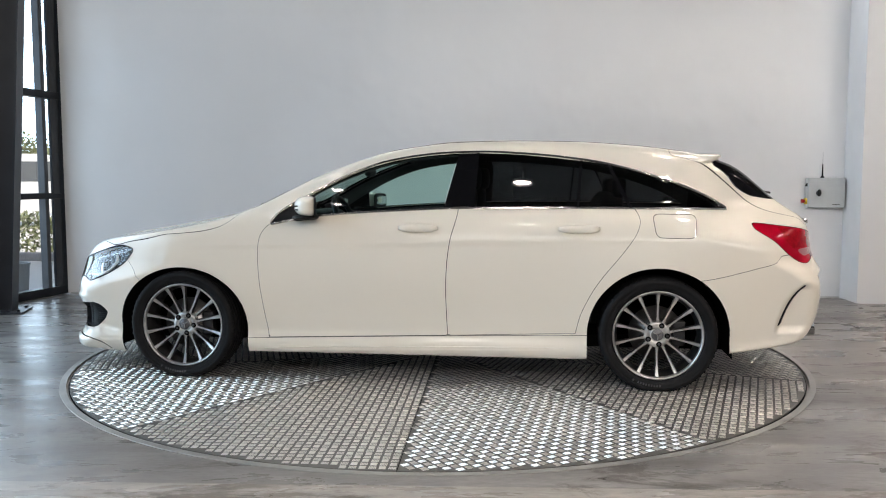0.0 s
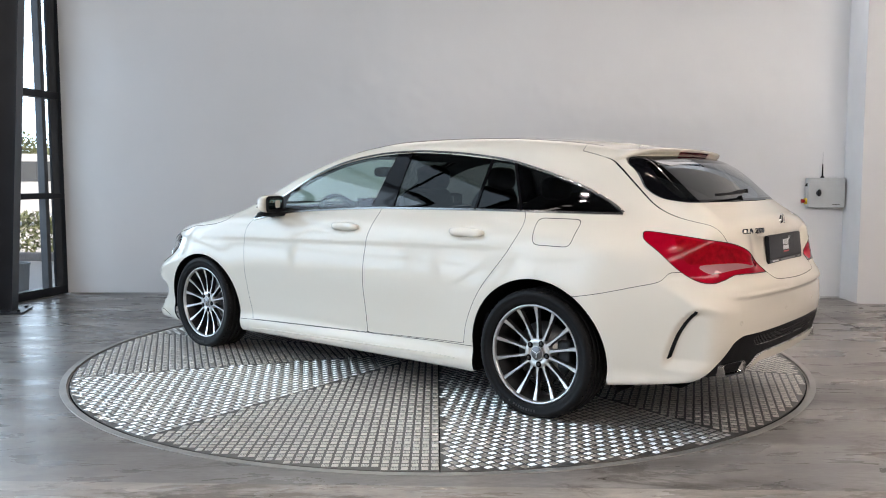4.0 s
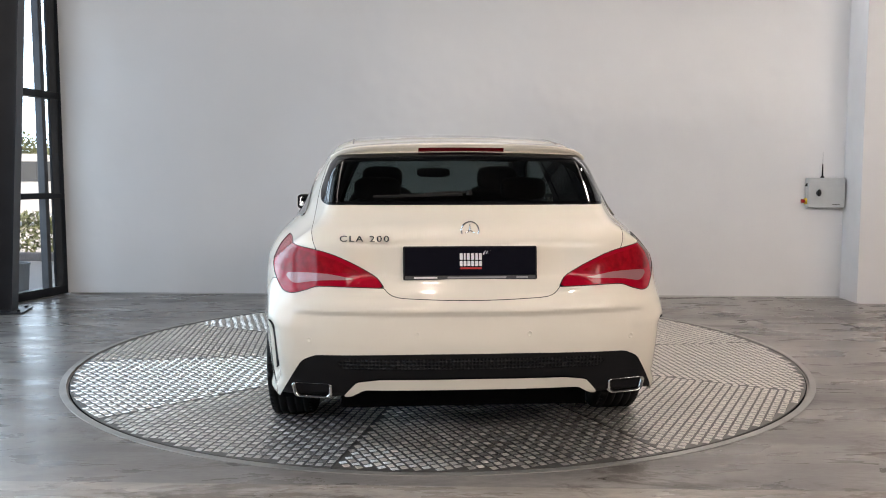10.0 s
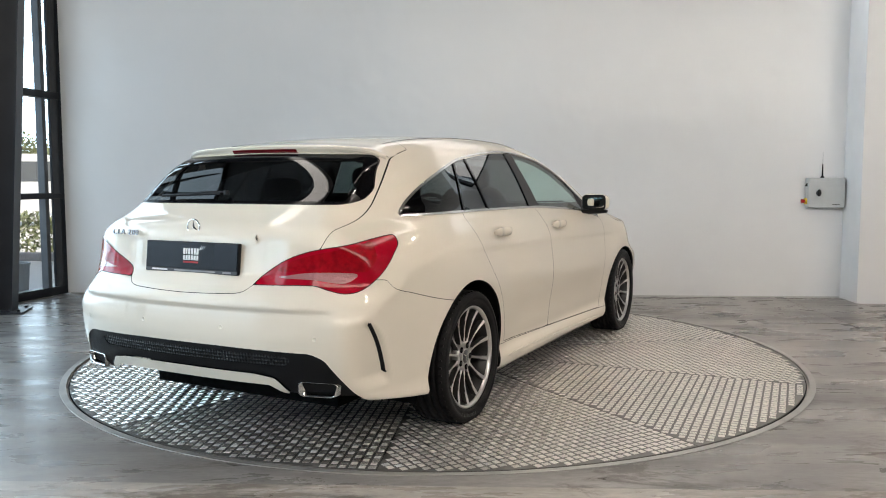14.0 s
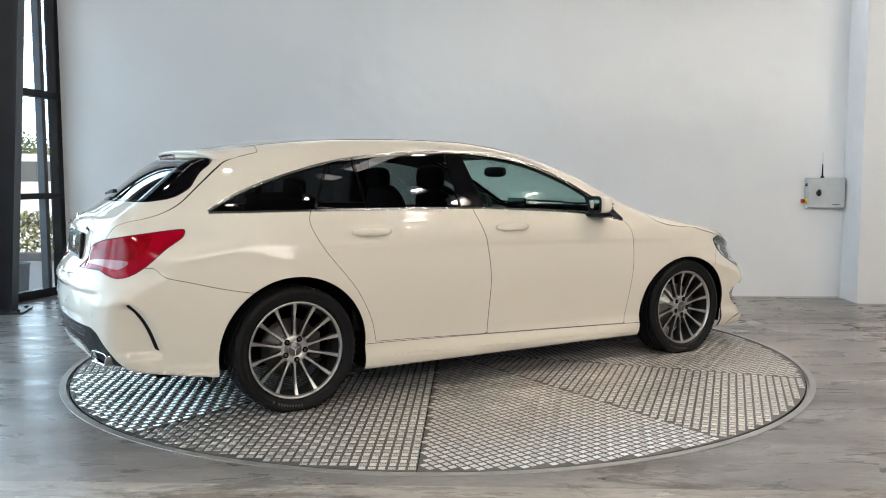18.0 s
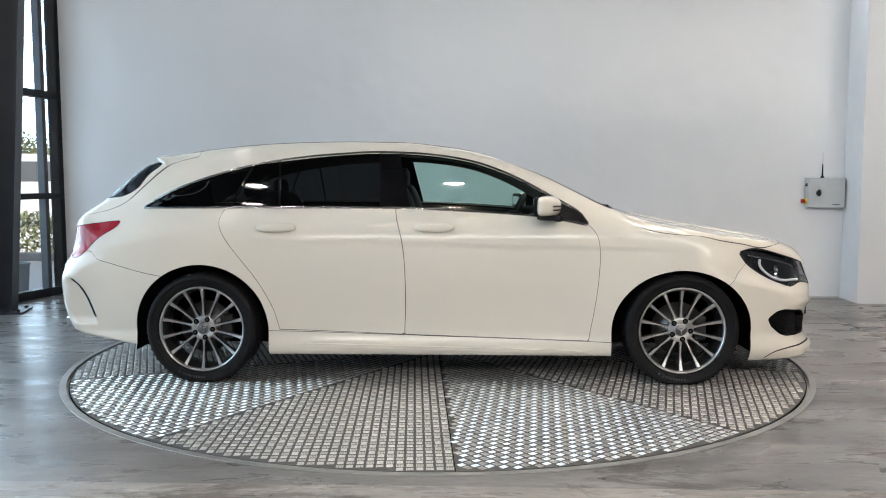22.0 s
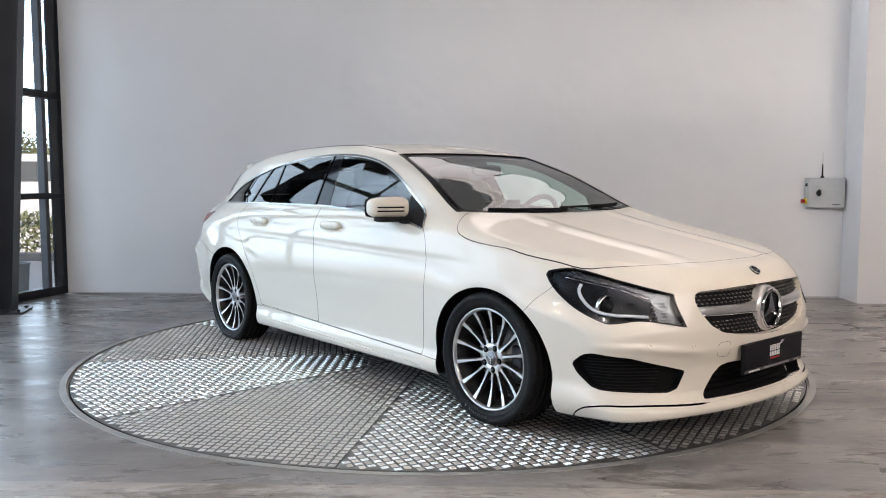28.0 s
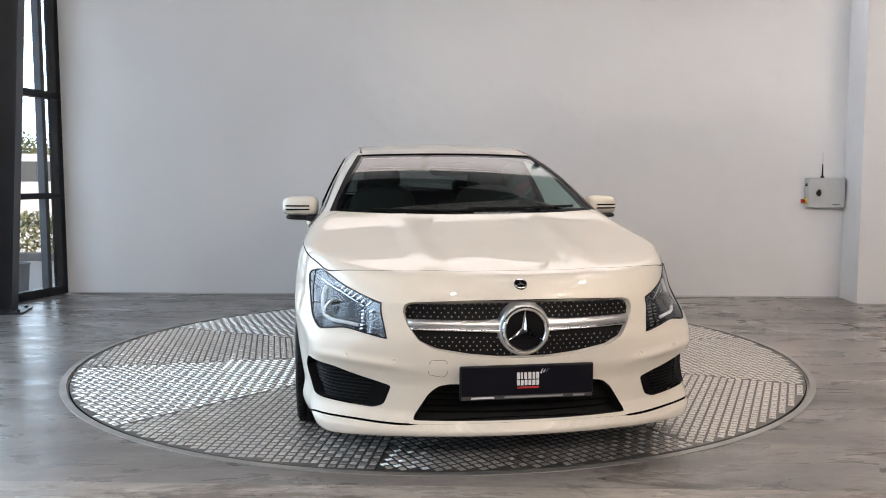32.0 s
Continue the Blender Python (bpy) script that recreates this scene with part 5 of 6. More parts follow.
# ---- inside ----
M_SEAT = mat("seat_black", (0.010, 0.010, 0.011), 0.6, spec=0.3, var=0.2, scale=30, bump=0.1)
M_LINING = mat("roof_lining", (0.06, 0.06, 0.06), 0.9)
M_DASH = mat("dash_black", (0.008, 0.008, 0.009), 0.6, spec=0.25, bump=0.2, bump_scale=300)
x, y, z = shell[0].T
lining = clip(shell, np.minimum(np.minimum(z - 0.93, 0.95 - x), x + 1.75))
part("roof_lining", both(inset(lining, 0.028)), M_LINING, car, "grey roof lining")
for s in (1, -1):
    seat = new("front_seat")
    seat.parent = car
    seat["label"] = "black front seat with headrest"
    part("cushion", blob((0.10, 0.36 * s, 0.52), (0.26, 0.24, 0.09), 0.6, 0.6), M_SEAT, seat, smooth=True)
    b = blob((0, 0, 0), (0.075, 0.235, 0.32), 0.6, 0.6)
    bmesh.ops.transform(b, matrix=pose(-0.20, 0.36 * s, 0.80, 0, -14), verts=b.verts)
    part("seat_back", b, M_SEAT, seat, smooth=True)
    part("headrest", blob((-0.30, 0.36 * s, 1.155), (0.05, 0.125, 0.075), 0.6, 0.6), M_SEAT, seat, smooth=True)
    part("door_card", box(-1.0, 0.85, min(s * 0.755, s * 0.775), max(s * 0.755, s * 0.775), 0.35, 0.925), M_DASH, car)
bench = new("rear_bench")
bench.parent = car
part("cushion", blob((-0.72, 0, 0.52), (0.25, 0.62, 0.09), 0.4, 0.4), M_SEAT, bench, smooth=True)
b = blob((0, 0, 0), (0.08, 0.62, 0.30), 0.5, 0.35)
bmesh.ops.transform(b, matrix=pose(-1.05, 0, 0.78, 0, -20), verts=b.verts)
part("seat_back", b, M_SEAT, bench, smooth=True)
for yy in (-0.38, 0.38):
    part("headrest", blob((-1.17, yy, 1.095), (0.04, 0.12, 0.06), 0.6, 0.6), M_SEAT, bench, smooth=True)
part("dashboard", blob((0.80, 0, 0.80), (0.26, 0.72, 0.135), 0.45, 0.3, 40, 16), M_DASH, car, "black dashboard", True)
part("instrument_hood", blob((0.62, 0.37, 0.925), (0.10, 0.17, 0.04), 0.7, 0.7), M_DASH, car, smooth=True)
part("centre_screen", box(0.60, 0.615, -0.10, 0.10, 0.92, 1.02, bevel=0.004), M_GLOSSBLACK, car, "dark centre screen")
wm = pose(0.48, 0.37, 0.87, 0, -65, 0)
sw = new("steering_wheel")
sw.parent = car
part("wheel_ring", lathe([(0.185 + 0.016 * math.cos(a), 0.016 * math.sin(a)) for a in [2 * math.pi * k / 10 for k in range(11)]], 40, m=wm), M_DASH, sw, smooth=True)
part("wheel_boss", blob((0.48, 0.37, 0.87), (0.05, 0.08, 0.06), 0.6, 0.6), M_DASH, sw, smooth=True)
part("spoke", box(-0.02, 0.02, -0.18, 0.18, -0.01, 0.01, m=wm), M_DASH, sw)
part("inner_mirror", blob((0.42, 0, 1.20), (0.02, 0.12, 0.035), 0.6, 0.5), M_DASH, car, "black inside mirror", True)
part("boot_floor", box(-2.0, -1.0, -0.60, 0.60, 0.55, 0.60), M_SHELL, car)


# ---- tread plates of the turntable: ten sectors, each with its own grain ----
def tread(sector):
    """raised bars in fives, crosswise by turns"""
    a0, a1 = radians(21.5 + 36 * sector), radians(57.5 + 36 * sector)
    pitch, n = 0.040, 60
    g = (np.arange(-n, n + 1) + 0.5) * pitch
    gx, gy = [q.ravel() for q in np.meshgrid(g, g)]
    i, j = [q.ravel() for q in np.meshgrid(np.arange(2 * n + 1), np.arange(2 * n + 1))]
    turn = (i + j) % 2
    c, s = math.cos(a1), math.sin(a1)
    X, Y = gx * c - gy * s, gx * s + gy * c
    ang = np.arctan2(Y, X)
    mid = (a0 + a1) / 2
    rel = (ang - mid + math.pi) % (2 * math.pi) - math.pi
    rad = np.hypot(X, Y)
    edge = rad * np.sin(np.maximum(radians(18) - np.abs(rel), -0.5))
    ok = (rad < 2.232) & (edge > 0.014) & (np.abs(rel) < radians(18))
    gx, gy, turn = gx[ok], gy[ok], turn[ok]
    L, W, H = 0.0150, 0.0027, 0.0017
    bar = np.array([(-L, 0, 0), (-L * 0.8, -W, 0), (L * 0.8, -W, 0), (L, 0, 0), (L * 0.8, W, 0), (-L * 0.8, W, 0),
                    (-L * 0.74, -W * 0.6, H), (L * 0.74, -W * 0.6, H), (L * 0.74, W * 0.6, H), (-L * 0.74, W * 0.6, H), (-L * 0.7, 0, H * 1.19), (L * 0.7, 0, H * 1.19)])
    quad = [(1, 2, 7, 6), (4, 5, 9, 8), (6, 7, 11, 10), (8, 9, 10, 11)]
    tri = [(0, 1, 6), (5, 0, 9), (0, 6, 9), (2, 3, 7), (3, 4, 8), (3, 8, 7), (6, 10, 9), (7, 8, 11)]
    k = np.arange(5) - 2
    cx = gx[:, None] + np.where(turn[:, None] == 0, 0, k * 0.0063)
    cy = gy[:, None] + np.where(turn[:, None] == 0, k * 0.0063, 0)
    tt = np.repeat(turn[:, None], 5, 1).ravel()
    cx, cy = cx.ravel(), cy.ravel()
    bx = np.where(tt[:, None] == 0, bar[None, :, 0], -bar[None, :, 1]) + cx[:, None]
    by = np.where(tt[:, None] == 0, bar[None, :, 1], bar[None, :, 0]) + cy[:, None]
    bz = np.broadcast_to(bar[None, :, 2], bx.shape)
    P = np.stack([bx * c - by * s, bx * s + by * c, bz + 0.0002], 2).reshape(-1, 3)
    base = (np.arange(len(cx)) * 12)[:, None]
    faces = [list(f) for q in quad for f in (base + np.array(q)).tolist()] + [list(f) for q in tri for f in (base + np.array(q)).tolist()]
    me = bpy.data.meshes.new("tread_relief")
    me.from_pydata(P.tolist(), [], faces)
    me.materials.append(M_STEEL)
    return me


for sector in range(10):
    a0, a1 = radians(21.5 + 36 * sector), radians(57.5 + 36 * sector)
    poly = []
    g = 0.0022
    mid = (a0 + a1) / 2
    tip = (g / math.sin(radians(18)) * math.cos(mid), g / math.sin(radians(18)) * math.sin(mid))
    poly.append(tip)
    for k in range(19):
        a = a0 + (a1 - a0) * k / 18
        d = g / 2.25 if k == 0 else (-g / 2.25 if k == 18 else 0)
        poly.append((2.250 * math.cos(a + d), 2.250 * math.sin(a + d)))
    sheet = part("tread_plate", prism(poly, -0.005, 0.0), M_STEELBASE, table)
    bars = new("tread_relief", tread(sector))
    bars.parent = sheet
    tagged(bars, kind="stuff")
part("table_core", disc(2.256, -0.020, -0.0052), M_SHELL, table)

# ---- glazed wall on the left, running out towards the camera's side ----
GLZ_O, GLZ_D = Vector((-3.82, 2.90, 0)), Vector((-0.247, -1, 0)).normalized()
GLZ_M = Matrix.Translation(GLZ_O) @ Matrix.Rotation(math.atan2(GLZ_D.y, GLZ_D.x), 4, "Z")
glazing = empty("window_1", label="dark steel framed glazed wall with clear panes", category="window", kind="structure")
glazing.matrix_world = GLZ_M
LONG = 11.6


def frame_bar(name, s0, s1, z0, z1, d0=-0.06, d1=0.06, material=None):
    return part(name, box(s0, s1, d0, d1, z0, z1, bevel=0.004), material or M_DARK, glazing)


M_FRAMEGREY = mat("frame_grey", (0.055, 0.060, 0.068), 0.4, var=0.15)
part("corner_panel", box(0.030, 0.130, -0.05, -0.02, 0.0, HIGH), mat("dark_panel", (0.030, 0.034, 0.040), 0.22), glazing, "dark glossy corner panel")
uprights = [(-0.045, 0.030), (0.196, 0.246)] + [(0.365 + 1.55 * k, 0.425 + 1.55 * k) for k in range(1, 8)]
for s0, s1 in uprights:
    frame_bar("mullion", s0, s1, 0, HIGH, -0.10, -0.02, M_FRAMEGREY if 0.1 < s0 < 0.4 else None)
for z0, z1 in ((0.0, 0.085), (0.973, 1.032), (1.97, 2.04), (3.05, 3.12), (4.15, 4.22), (5.3, 5.4)):
    frame_bar("transom", -0.02, LONG, z0, z1, -0.11, -0.015)


def sheet_pane(x0, x1, z0, z1, y=0.0):
    bm = bmesh.new()
    bm.faces.new([bm.verts.new(v) for v in ((x0, y, z0), (x1, y, z0), (x1, y, z1), (x0, y, z1))])
    return bm


levels = [0.085, 0.973, 1.97, 3.05, 4.15, 5.3]
for (a0, a1), (b0, b1) in zip(uprights, uprights[1:]):
    for z0, z1 in zip(levels, levels[1:]):
        pane = part("pane", sheet_pane(a1 - 0.01, b0 + 0.01, z0 + 0.02, z1, -0.07), M_WINDOW, glazing)
        pane.visible_shadow = False

# raking steel columns inside the glazing
M_COLUMN = mat("column_paint", (0.024, 0.028, 0.036), 0.4, 0.1, var=0.2, scale=3)


def column(x, y, lean):
    h = empty("steel_column", label="dark grey raking steel column on a base plate", category="column", group="steel columns")
    h.matrix_world = Matrix.Translation((x, y, 0)) @ pose(0, 0, 0, 0, 0, 14)
    part("base_plate", box(-0.22, 0.105, -0.17, 0.17, 0.0, 0.018, bevel=0.003), M_COLUMN, h)
    m = pose(0, 0, 0.015, 0, lean, 0)
    part("web", box(-0.20, 0.0, -0.008, 0.008, 0, 5.4, m=m), M_COLUMN, h)
    part("flange", box(-0.018, 0.0, -0.11, 0.11, 0, 5.4, m=m), M_COLUMN, h)
    part("flange", box(-0.22, -0.202, -0.11, 0.11, 0, 5.4, m=m), M_COLUMN, h)
    for bx, by in ((0.06, 0.13), (0.06, -0.13), (-0.18, 0.13), (-0.18, -0.13)):
        part("bolt", cyl(0.014, 0.014, 0.018, 0.034, 6, m=Matrix.Translation((bx, by, 0))), M_DARK, h)
    return h


column(-3.735, 1.70, 3.4)
column(-4.75, -2.3, 2.2), column(-5.62, -6.1, 2.2)
beam = empty("roof_beam", label="dark grey steel beam under the ceiling", category="beam")
part("beam_flange", box(-6.2, 9.0, -2.42, -2.18, 4.98, 5.01), M_COLUMN, beam)
part("beam_flange", box(-6.2, 9.0, -2.42, -2.18, 5.34, 5.37), M_COLUMN, beam)
part("beam_web", box(-6.2, 9.0, -2.31, -2.29, 5.01, 5.34), M_COLUMN, beam)

# ---- unseen wall behind the camera; its high window band is added for fill light ----
win2 = empty("fill_window", label="high dark framed window band added unseen behind the room for fill light", category="window", kind="structure")
for x0, x1, z0, z1 in ((-7.2, -3.0, 0, HIGH), (8.8, 9.3, 0, HIGH), (-3.0, 8.8, 0, 3.3), (-3.0, 8.8, 5.1, HIGH)):
    tagged(part("wall_south", box(x0, x1, -9.3, -9.0, z0, z1), M_HALL), kind="structure")
for k in range(8):
    xx = -2.95 + 11.7 * k / 7
    part("mullion", box(xx - 0.06, xx + 0.06, -9.16, -9.04, 3.3, 5.1), M_DARK, win2)
for zz in (3.34, 4.4, 5.06):
    part("transom", box(-3.0, 8.8, -9.14, -9.06, zz - 0.04, zz + 0.04), M_DARK, win2)
for k in range(7):
    x0 = -2.89 + 11.7 * k / 7
    pane = part("pane", sheet_pane(x0, x0 + 11.7 / 7 - 0.12, 3.38, 5.02, -9.1), M_WINDOW, win2)
    pane.visible_shadow = False

# ---- high window in the back wall ----
win3 = empty("window_3", label="high band of framed windows in white wall", category="window", kind="structure")
win3.matrix_world = Matrix.Translation(WALL_A) @ Matrix.Rotation(math.atan2(WALL_D.y, WALL_D.x), 4, "Z")
for k in range(5):
    xx = WIN_S0 + 0.04 + (WIN_S1 - WIN_S0 - 0.08) * k / 4
    part("mullion", box(xx - 0.04, xx + 0.04, 0.06, 0.14, WIN_Z0, WIN_Z1), M_DARK, win3)
for zz in (WIN_Z0 + 0.03, WIN_Z1 - 0.03):
    part("transom", box(WIN_S0, WIN_S1, 0.065, 0.135, zz - 0.03, zz + 0.03), M_DARK, win3)
for k in range(4):
    x0 = WIN_S0 + 0.08 + (WIN_S1 - WIN_S0 - 0.08) * k / 4
    pane = part("pane", sheet_pane(x0, x0 + (WIN_S1 - WIN_S0 - 0.08) / 4 - 0.08, WIN_Z0 + 0.06, WIN_Z1 - 0.06, 0.10), M_WINDOW, win3)
    pane.visible_shadow = False

# ---- skirting and wall details ----
d = (WALL_B - WALL_A).normalized()
n = Vector((d.y, -d.x, 0))
base = prism([(WALL_A + d * 0.03).xy, (WALL_B).xy, (WALL_B + n * 0.004).xy, (WALL_A + d * 0.03 + n * 0.004).xy], 0.0, 0.012)
tagged(part("wall_joint", base, mat("joint_sealant", (0.5, 0.5, 0.49), 0.6)), kind="structure")

# ---- control box on the wall ----
M_BOXPAINT = mat("box_grey", (0.52, 0.54, 0.54), 0.38, var=0.03, scale=20)
M_EYELLOW = mat("stop_yellow", (0.75, 0.50, 0.03), 0.4)
cab = empty("control_box", pose(3.575, 2.420, 0.8865, 0, 0, -3), "light grey metal control box with aerial on wall", "control box")
part("cabinet", box(0, 0.352, 0.012, 0.085, 0, 0.290, bevel=0.006), M_BOXPAINT, cab)
part("cabinet_door", box(0.006, 0.347, 0.0, 0.0125, 0.006, 0.284, bevel=0.004), M_BOXPAINT, cab)
knob = part("switch_knob", blob((0.098, -0.012, 0.145), (0.017, 0.014, 0.034), 0.8, 0.8, 20, 12), M_BLACK, cab, "black turn switch", True)
part("switch_plate", cyl(0.026, 0.026, 0, 0.003, 24, m=Matrix.Translation((0.098, 0.0, 0.145)) @ pose(0, 0, 0, 90)), M_GREYMARK, cab)
part("label_bar", box(0.232, 0.300, -0.002, 0.001, 0.030, 0.036), M_BLACK, cab)
part("stop_base", cyl(0.030, 0.030, 0, 0.016, 24, m=Matrix.Translation((0.0, 0.045, 0.065)) @ pose(0, 0, 0, 0, -90)), M_EYELLOW, cab, "yellow stop ring")
part("stop_button", cyl(0.013, 0.022, 0.016, 0.045, 20, m=Matrix.Translation((0.0, 0.045, 0.065)) @ pose(0, 0, 0, 0, -90)), M_REDMARK, cab, "red stop button")
part("side_switch", prism([(-0.020, -0.012), (0.020, -0.012), (0.020, 0.018)], 0.0, 0.012, m=Matrix.Translation((0.0, 0.045, 0.220)) @ pose(0, 0, 0, 90, 0, -90)), M_BLACK, cab)
part("aerial", cyl(0.0085, 0.0055, 0.290, 0.425, 12, m=Matrix.Translation((0.148, 0.05, 0))), M_BLACK, cab, "black aerial foot", True)
part("aerial_whip", cyl(0.0016, 0.0010, 0.42, 0.535, 8, m=Matrix.Translation((0.148, 0.05, 0))), M_GREYMARK, cab)
part("aerial_base", cyl(0.021, 0.010, 0.290, 0.312, 16, m=Matrix.Translation((0.148, 0.05, 0))), M_BLACK, cab)

# ---- ceiling lights ----
M_LED = glow("lamp_disc", (1.0, 0.90, 0.81), 160.0)
spot = empty("ceiling_light", pose(-2.4, -3.4, 4.6), "round white ceiling downlight, lit", "ceiling light", "ceiling lights")
part("housing", lathe([(0.0, 0.80), (0.012, 0.80), (0.012, 0.20), (0.13, 0.19), (0.145, 0.0), (0.135, 0.0), (0.122, 0.16)], 32), mat("lamp_white", (0.75, 0.75, 0.74), 0.5), spot, smooth=True)
part("lamp_disc", cyl(0.119, 0.119, 0.13, 0.138, 32), M_LED, spot, "glowing lamp disc")
# spots with x of 3.0 and more are added to brighten the right side
for xx, yy in ((0.0, -3.4), (2.4, -3.4), (2.4, -1.0), (3.0, 0.6), (4.6, -2.2), (4.6, 0.4), (4.6, -4.8), (6.2, -0.4), (6.2, -2.6), (5.4, -1.4), (3.6, -2.2), (0.0, -5.8), (2.4, -5.8)):
    copy_thing(spot, pose(xx, yy, 4.6))

M_TUBE = glow("strip_lamp", (1.0, 0.96, 0.92), 2.8)
for xx in (-2.5, 2.6):
    h = empty("strip_light", pose(xx, -0.4, 5.22), "long white strip light hung under ceiling, lit", "strip light", "strip lights")
    part("channel", box(-0.12, 0.12, -2.3, 2.3, 0.02, 0.18, bevel=0.004), M_WHITE, h)
    part("diffuser", box(-0.11, 0.11, -2.28, 2.28, 0.0, 0.0195), M_TUBE, h, "glowing diffuser")

# ---- outside, seen through the glazing ----
M_LEAF = mat("hedge_leaf", (0.16, 0.18, 0.085), 0.6, var=0.4, scale=3)
M_CONC = mat("planter_grey", (0.20, 0.21, 0.22), 0.8, var=0.1)
pot = empty("planter", pose(-4.44, 2.95, -0.012), "grey concrete plant tub on the paving", "planter")
part("tub", lathe([(0.0, 0.0), (0.17, 0.0), (0.19, 0.30), (0.20, 0.30), (0.20, 0.32), (0.175, 0.32), (0.17, 0.28), (0.0, 0.28)], 32), M_CONC, pot, smooth=False)
low_wall = tagged(part("garden_wall", box(-12.5, -5.0, 6.5, 6.7, -0.012, 0.10, bevel=0.01), mat("garden_wall", (0.20, 0.20, 0.21), 0.8, var=0.1)), label="low grey kerb wall beside the paving", category="wall")


def leaves(x0, x1, y0, y1, z0, z1, count, size, seed):
    rng = random.Random(seed)
    V, F = [], []
    for _ in range(count):
        c = Vector((rng.uniform(x0, x1), rng.uniform(y0, y1), z0 + (z1 - z0) * rng.random() ** 0.7))
        c.z -= 0.25 * (z1 - z0) * rng.random() * (0.5 + 0.5 * math.sin(c.x * 7))
        u = Vector((rng.gauss(0, 1), rng.gauss(0, 1), rng.gauss(0, 1))).normalized() * size * rng.uniform(0.6, 1.3)
        v = u.cross(Vector((rng.gauss(0, 1), rng.gauss(0, 1), rng.gauss(0, 1)))).normalized() * size * 0.4
        k = len(V)
        V += [c - u, c + v, c + u, c - v]
        F.append((k, k + 1, k + 2, k + 3))
    me = bpy.data.meshes.new("leaves")
    me.from_pydata(V, [], F)
    return me


hedge = new("hedge", leaves(-12.0, -5.2, 6.85, 7.7, 0.0, 0.68, 7000, 0.05, 3))
hedge.data.materials.append(M_LEAF)
tagged(hedge, "light green leafy hedge behind the low wall", "hedge", kind="stuff")


def tree(x, y, h, seed):
    rng = random.Random(seed)
    t = empty("tree", pose(x, y, -0.012), "pale green tree beyond the car park", "tree", "trees")
    bm = tube([(0, 0, 0), (0.05, 0.02, h * 0.3), (-0.04, 0.03, h * 0.55)], 0.16, 8)
    for k in range(7):
        a = rng.uniform(0, 6.28)
        r = rng.uniform(0.6, 1.3)
        tube([(0, 0, h * 0.42), (r * 0.5 * math.cos(a), r * 0.5 * math.sin(a), h * 0.6), (r * math.cos(a), r * math.sin(a), h * rng.uniform(0.65, 0.9))], 0.05, 6, bm=bm)
    part("trunk", bm, mat("bark", (0.12, 0.09, 0.06), 0.9, var=0.3), t)
    V, F = [], []
    for _ in range(16):
        c = Vector((rng.gauss(0, 0.75), rng.gauss(0, 0.75), h * rng.uniform(0.55, 0.97)))
        for _ in range(170):
            p = c + Vector((rng.gauss(0, 0.36), rng.gauss(0, 0.36), rng.gauss(0, 0.26)))
            u = Vector((rng.gauss(0, 1), rng.gauss(0, 1), rng.gauss(0, 1))).normalized() * 0.10
            v = u.cross(Vector((rng.gauss(0, 1), rng.gauss(0, 1), 0.3))).normalized() * 0.045
            k = len(V)
            V += [p - u, p + v, p + u, p - v]
            F.append((k, k + 1, k + 2, k + 3))
    me = bpy.data.meshes.new("crown")
    me.from_pydata(V, [], F)
    me.materials.append(M_LEAF)
    c = new("crown", me)
    c.parent = t


tree(-15.6, 23.0, 2.75, 5), tree(-13.2, 24.5, 2.65, 6), tree(-19.0, 21.0, 2.9, 7), tree(-20.0, -4.0, 6.0, 8), tree(-18.5, -9.0, 6.5, 9)

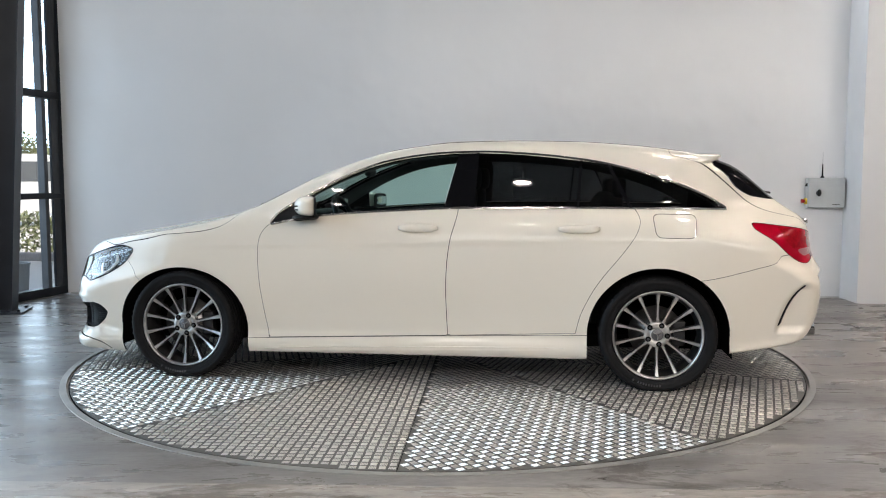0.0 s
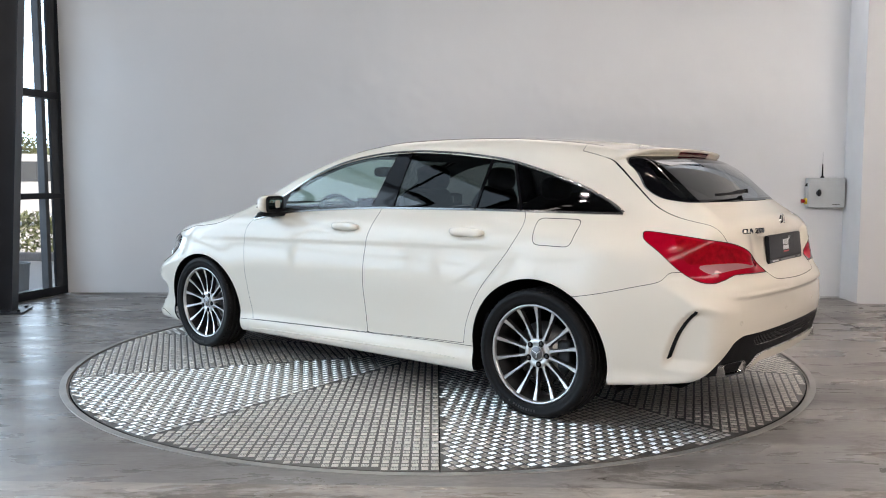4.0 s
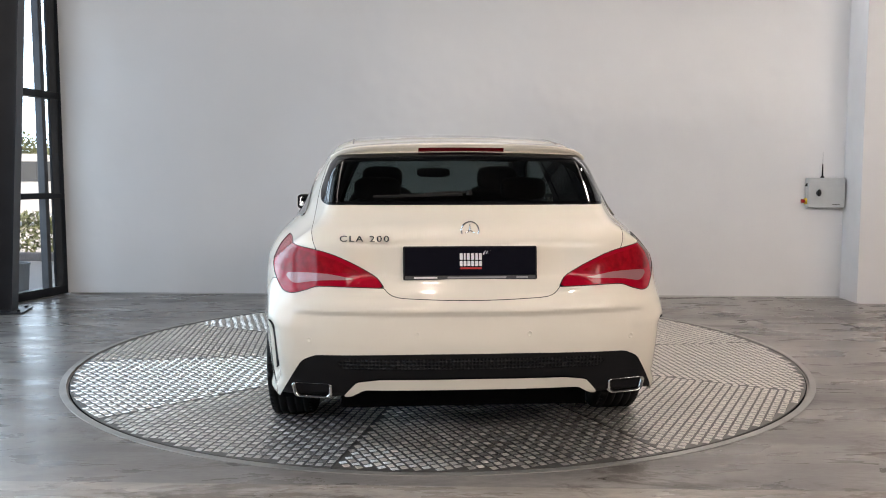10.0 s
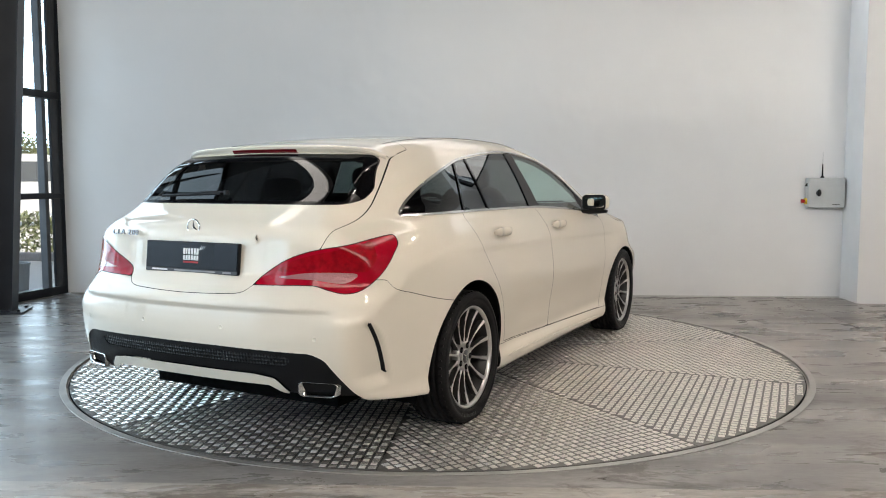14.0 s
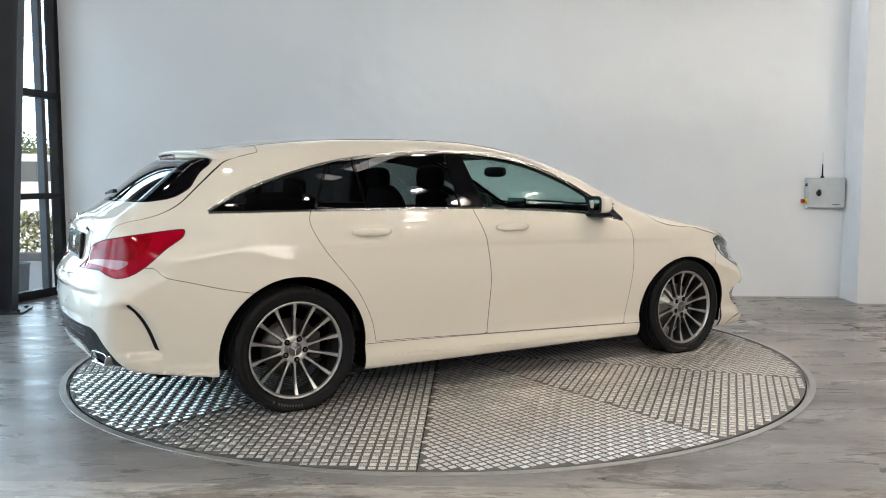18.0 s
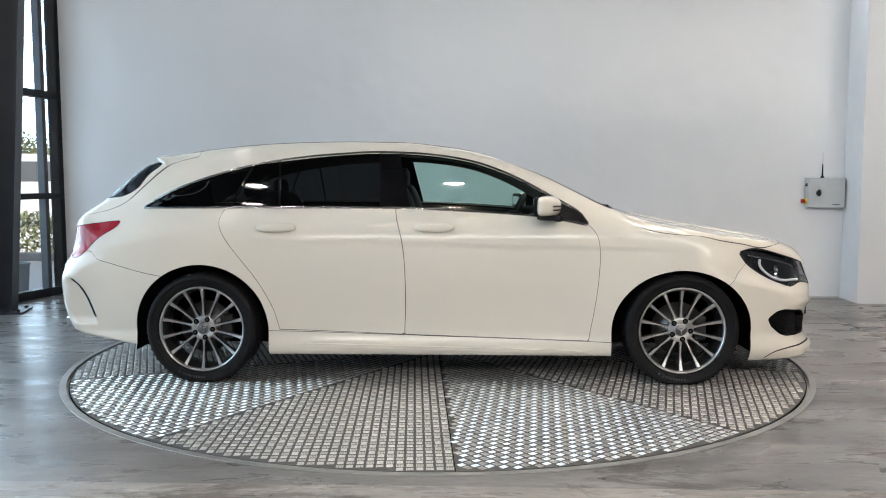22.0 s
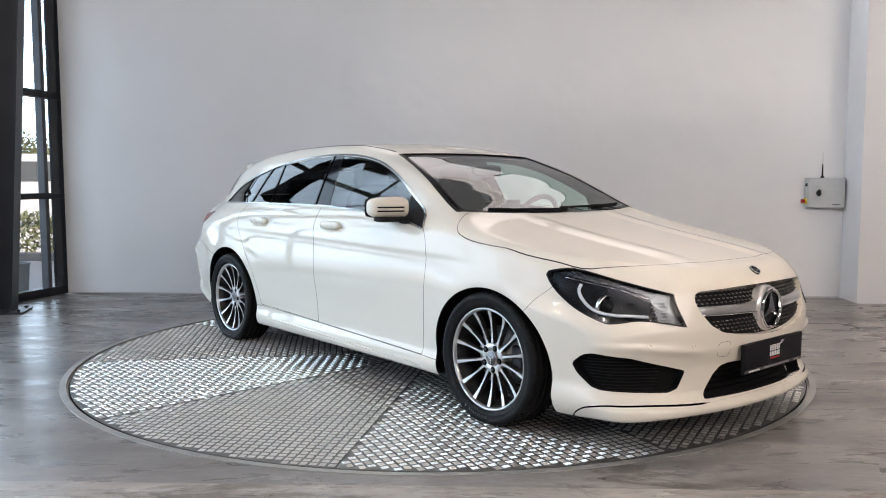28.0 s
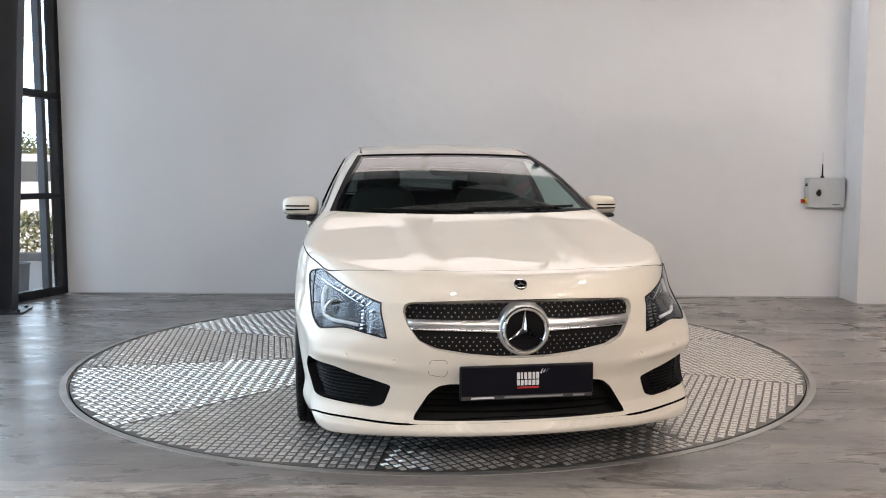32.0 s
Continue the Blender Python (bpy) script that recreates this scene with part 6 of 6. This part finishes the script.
# parked white van
van = empty("parked_van", pose(-11.2, 16.6, -0.012, 0, 0, 12), "white van parked outside behind the hedge", "van")
M_VAN = mat("van_white", (0.62, 0.63, 0.64), 0.35, coat=0.6, var=0.03)
M_VANGLASS = mat("van_glass", (0.10, 0.11, 0.12), 0.08)
side = [(-2.3, 0.35), (2.2, 0.35), (2.25, 0.9), (1.6, 1.15), (1.0, 1.82), (0.6, 1.92), (-2.2, 1.92), (-2.3, 1.8)]
bm = prism(side, -0.85, 0.85, m=pose(0, 0, 0, 90))
part("van_body", bm, M_VAN, van)
for s in (-1, 1):
    part("van_window", prism([(-2.0, 1.2), (-0.3, 1.2), (-0.3, 1.72), (-2.0, 1.72)], s * 0.85 - 0.01, s * 0.85 + 0.01, m=pose(0, 0, 0, 90)), M_VANGLASS, van, "dark window")
    part("van_window", prism([(-0.15, 1.2), (1.4, 1.2), (0.95, 1.72), (-0.15, 1.72)], s * 0.85 - 0.01, s * 0.85 + 0.01, m=pose(0, 0, 0, 90)), M_VANGLASS, van, "dark window")
    for xx in (-1.5, 1.5):
        part("wheel", cyl(0.32, 0.32, -0.1, 0.1, 24, m=Matrix.Translation((xx, s * 0.78, 0.32)) @ pose(0, 0, 0, 90)), M_RUBBER, van)

# bright sky beyond the trees
bm = bmesh.new()
for a in range(9):
    c0, c1 = radians(111 + 12 * a), radians(111 + 12 * (a + 1))
    bm.faces.new([bm.verts.new(v) for v in ((58 * math.cos(c0), 58 * math.sin(c0), -0.012), (58 * math.cos(c1), 58 * math.sin(c1), -0.012), (58 * math.cos(c1), 58 * math.sin(c1), 40), (58 * math.cos(c0), 58 * math.sin(c0), 40))])
tagged(part("backdrop", bm, glow("sky_white", (0.58, 0.79, 1.0), 2.4)), kind="structure")


# ---- what moves ----
def motions():
    # the table turns clockwise at about eight degrees a second and carries the car
    turns = ((0.0, 172.27), (3.5, 144.54), (7.0, 117.12), (10.5, 89.65), (14.0, 62.18), (17.0, 38.33), (20.0, 14.30), (23.0, -9.86), (26.0, -34.02), (29.0, -58.01), (32.0, -81.93))
    walk(table, [(t, pose(0, 0, 0, 0, 0, a)) for t, a in turns])
    walk(car, [(t, pose(0, 0, 0, 0, 0, a) @ pose(0.036, 0.007, 0.004)) for t, a in turns])


motions()
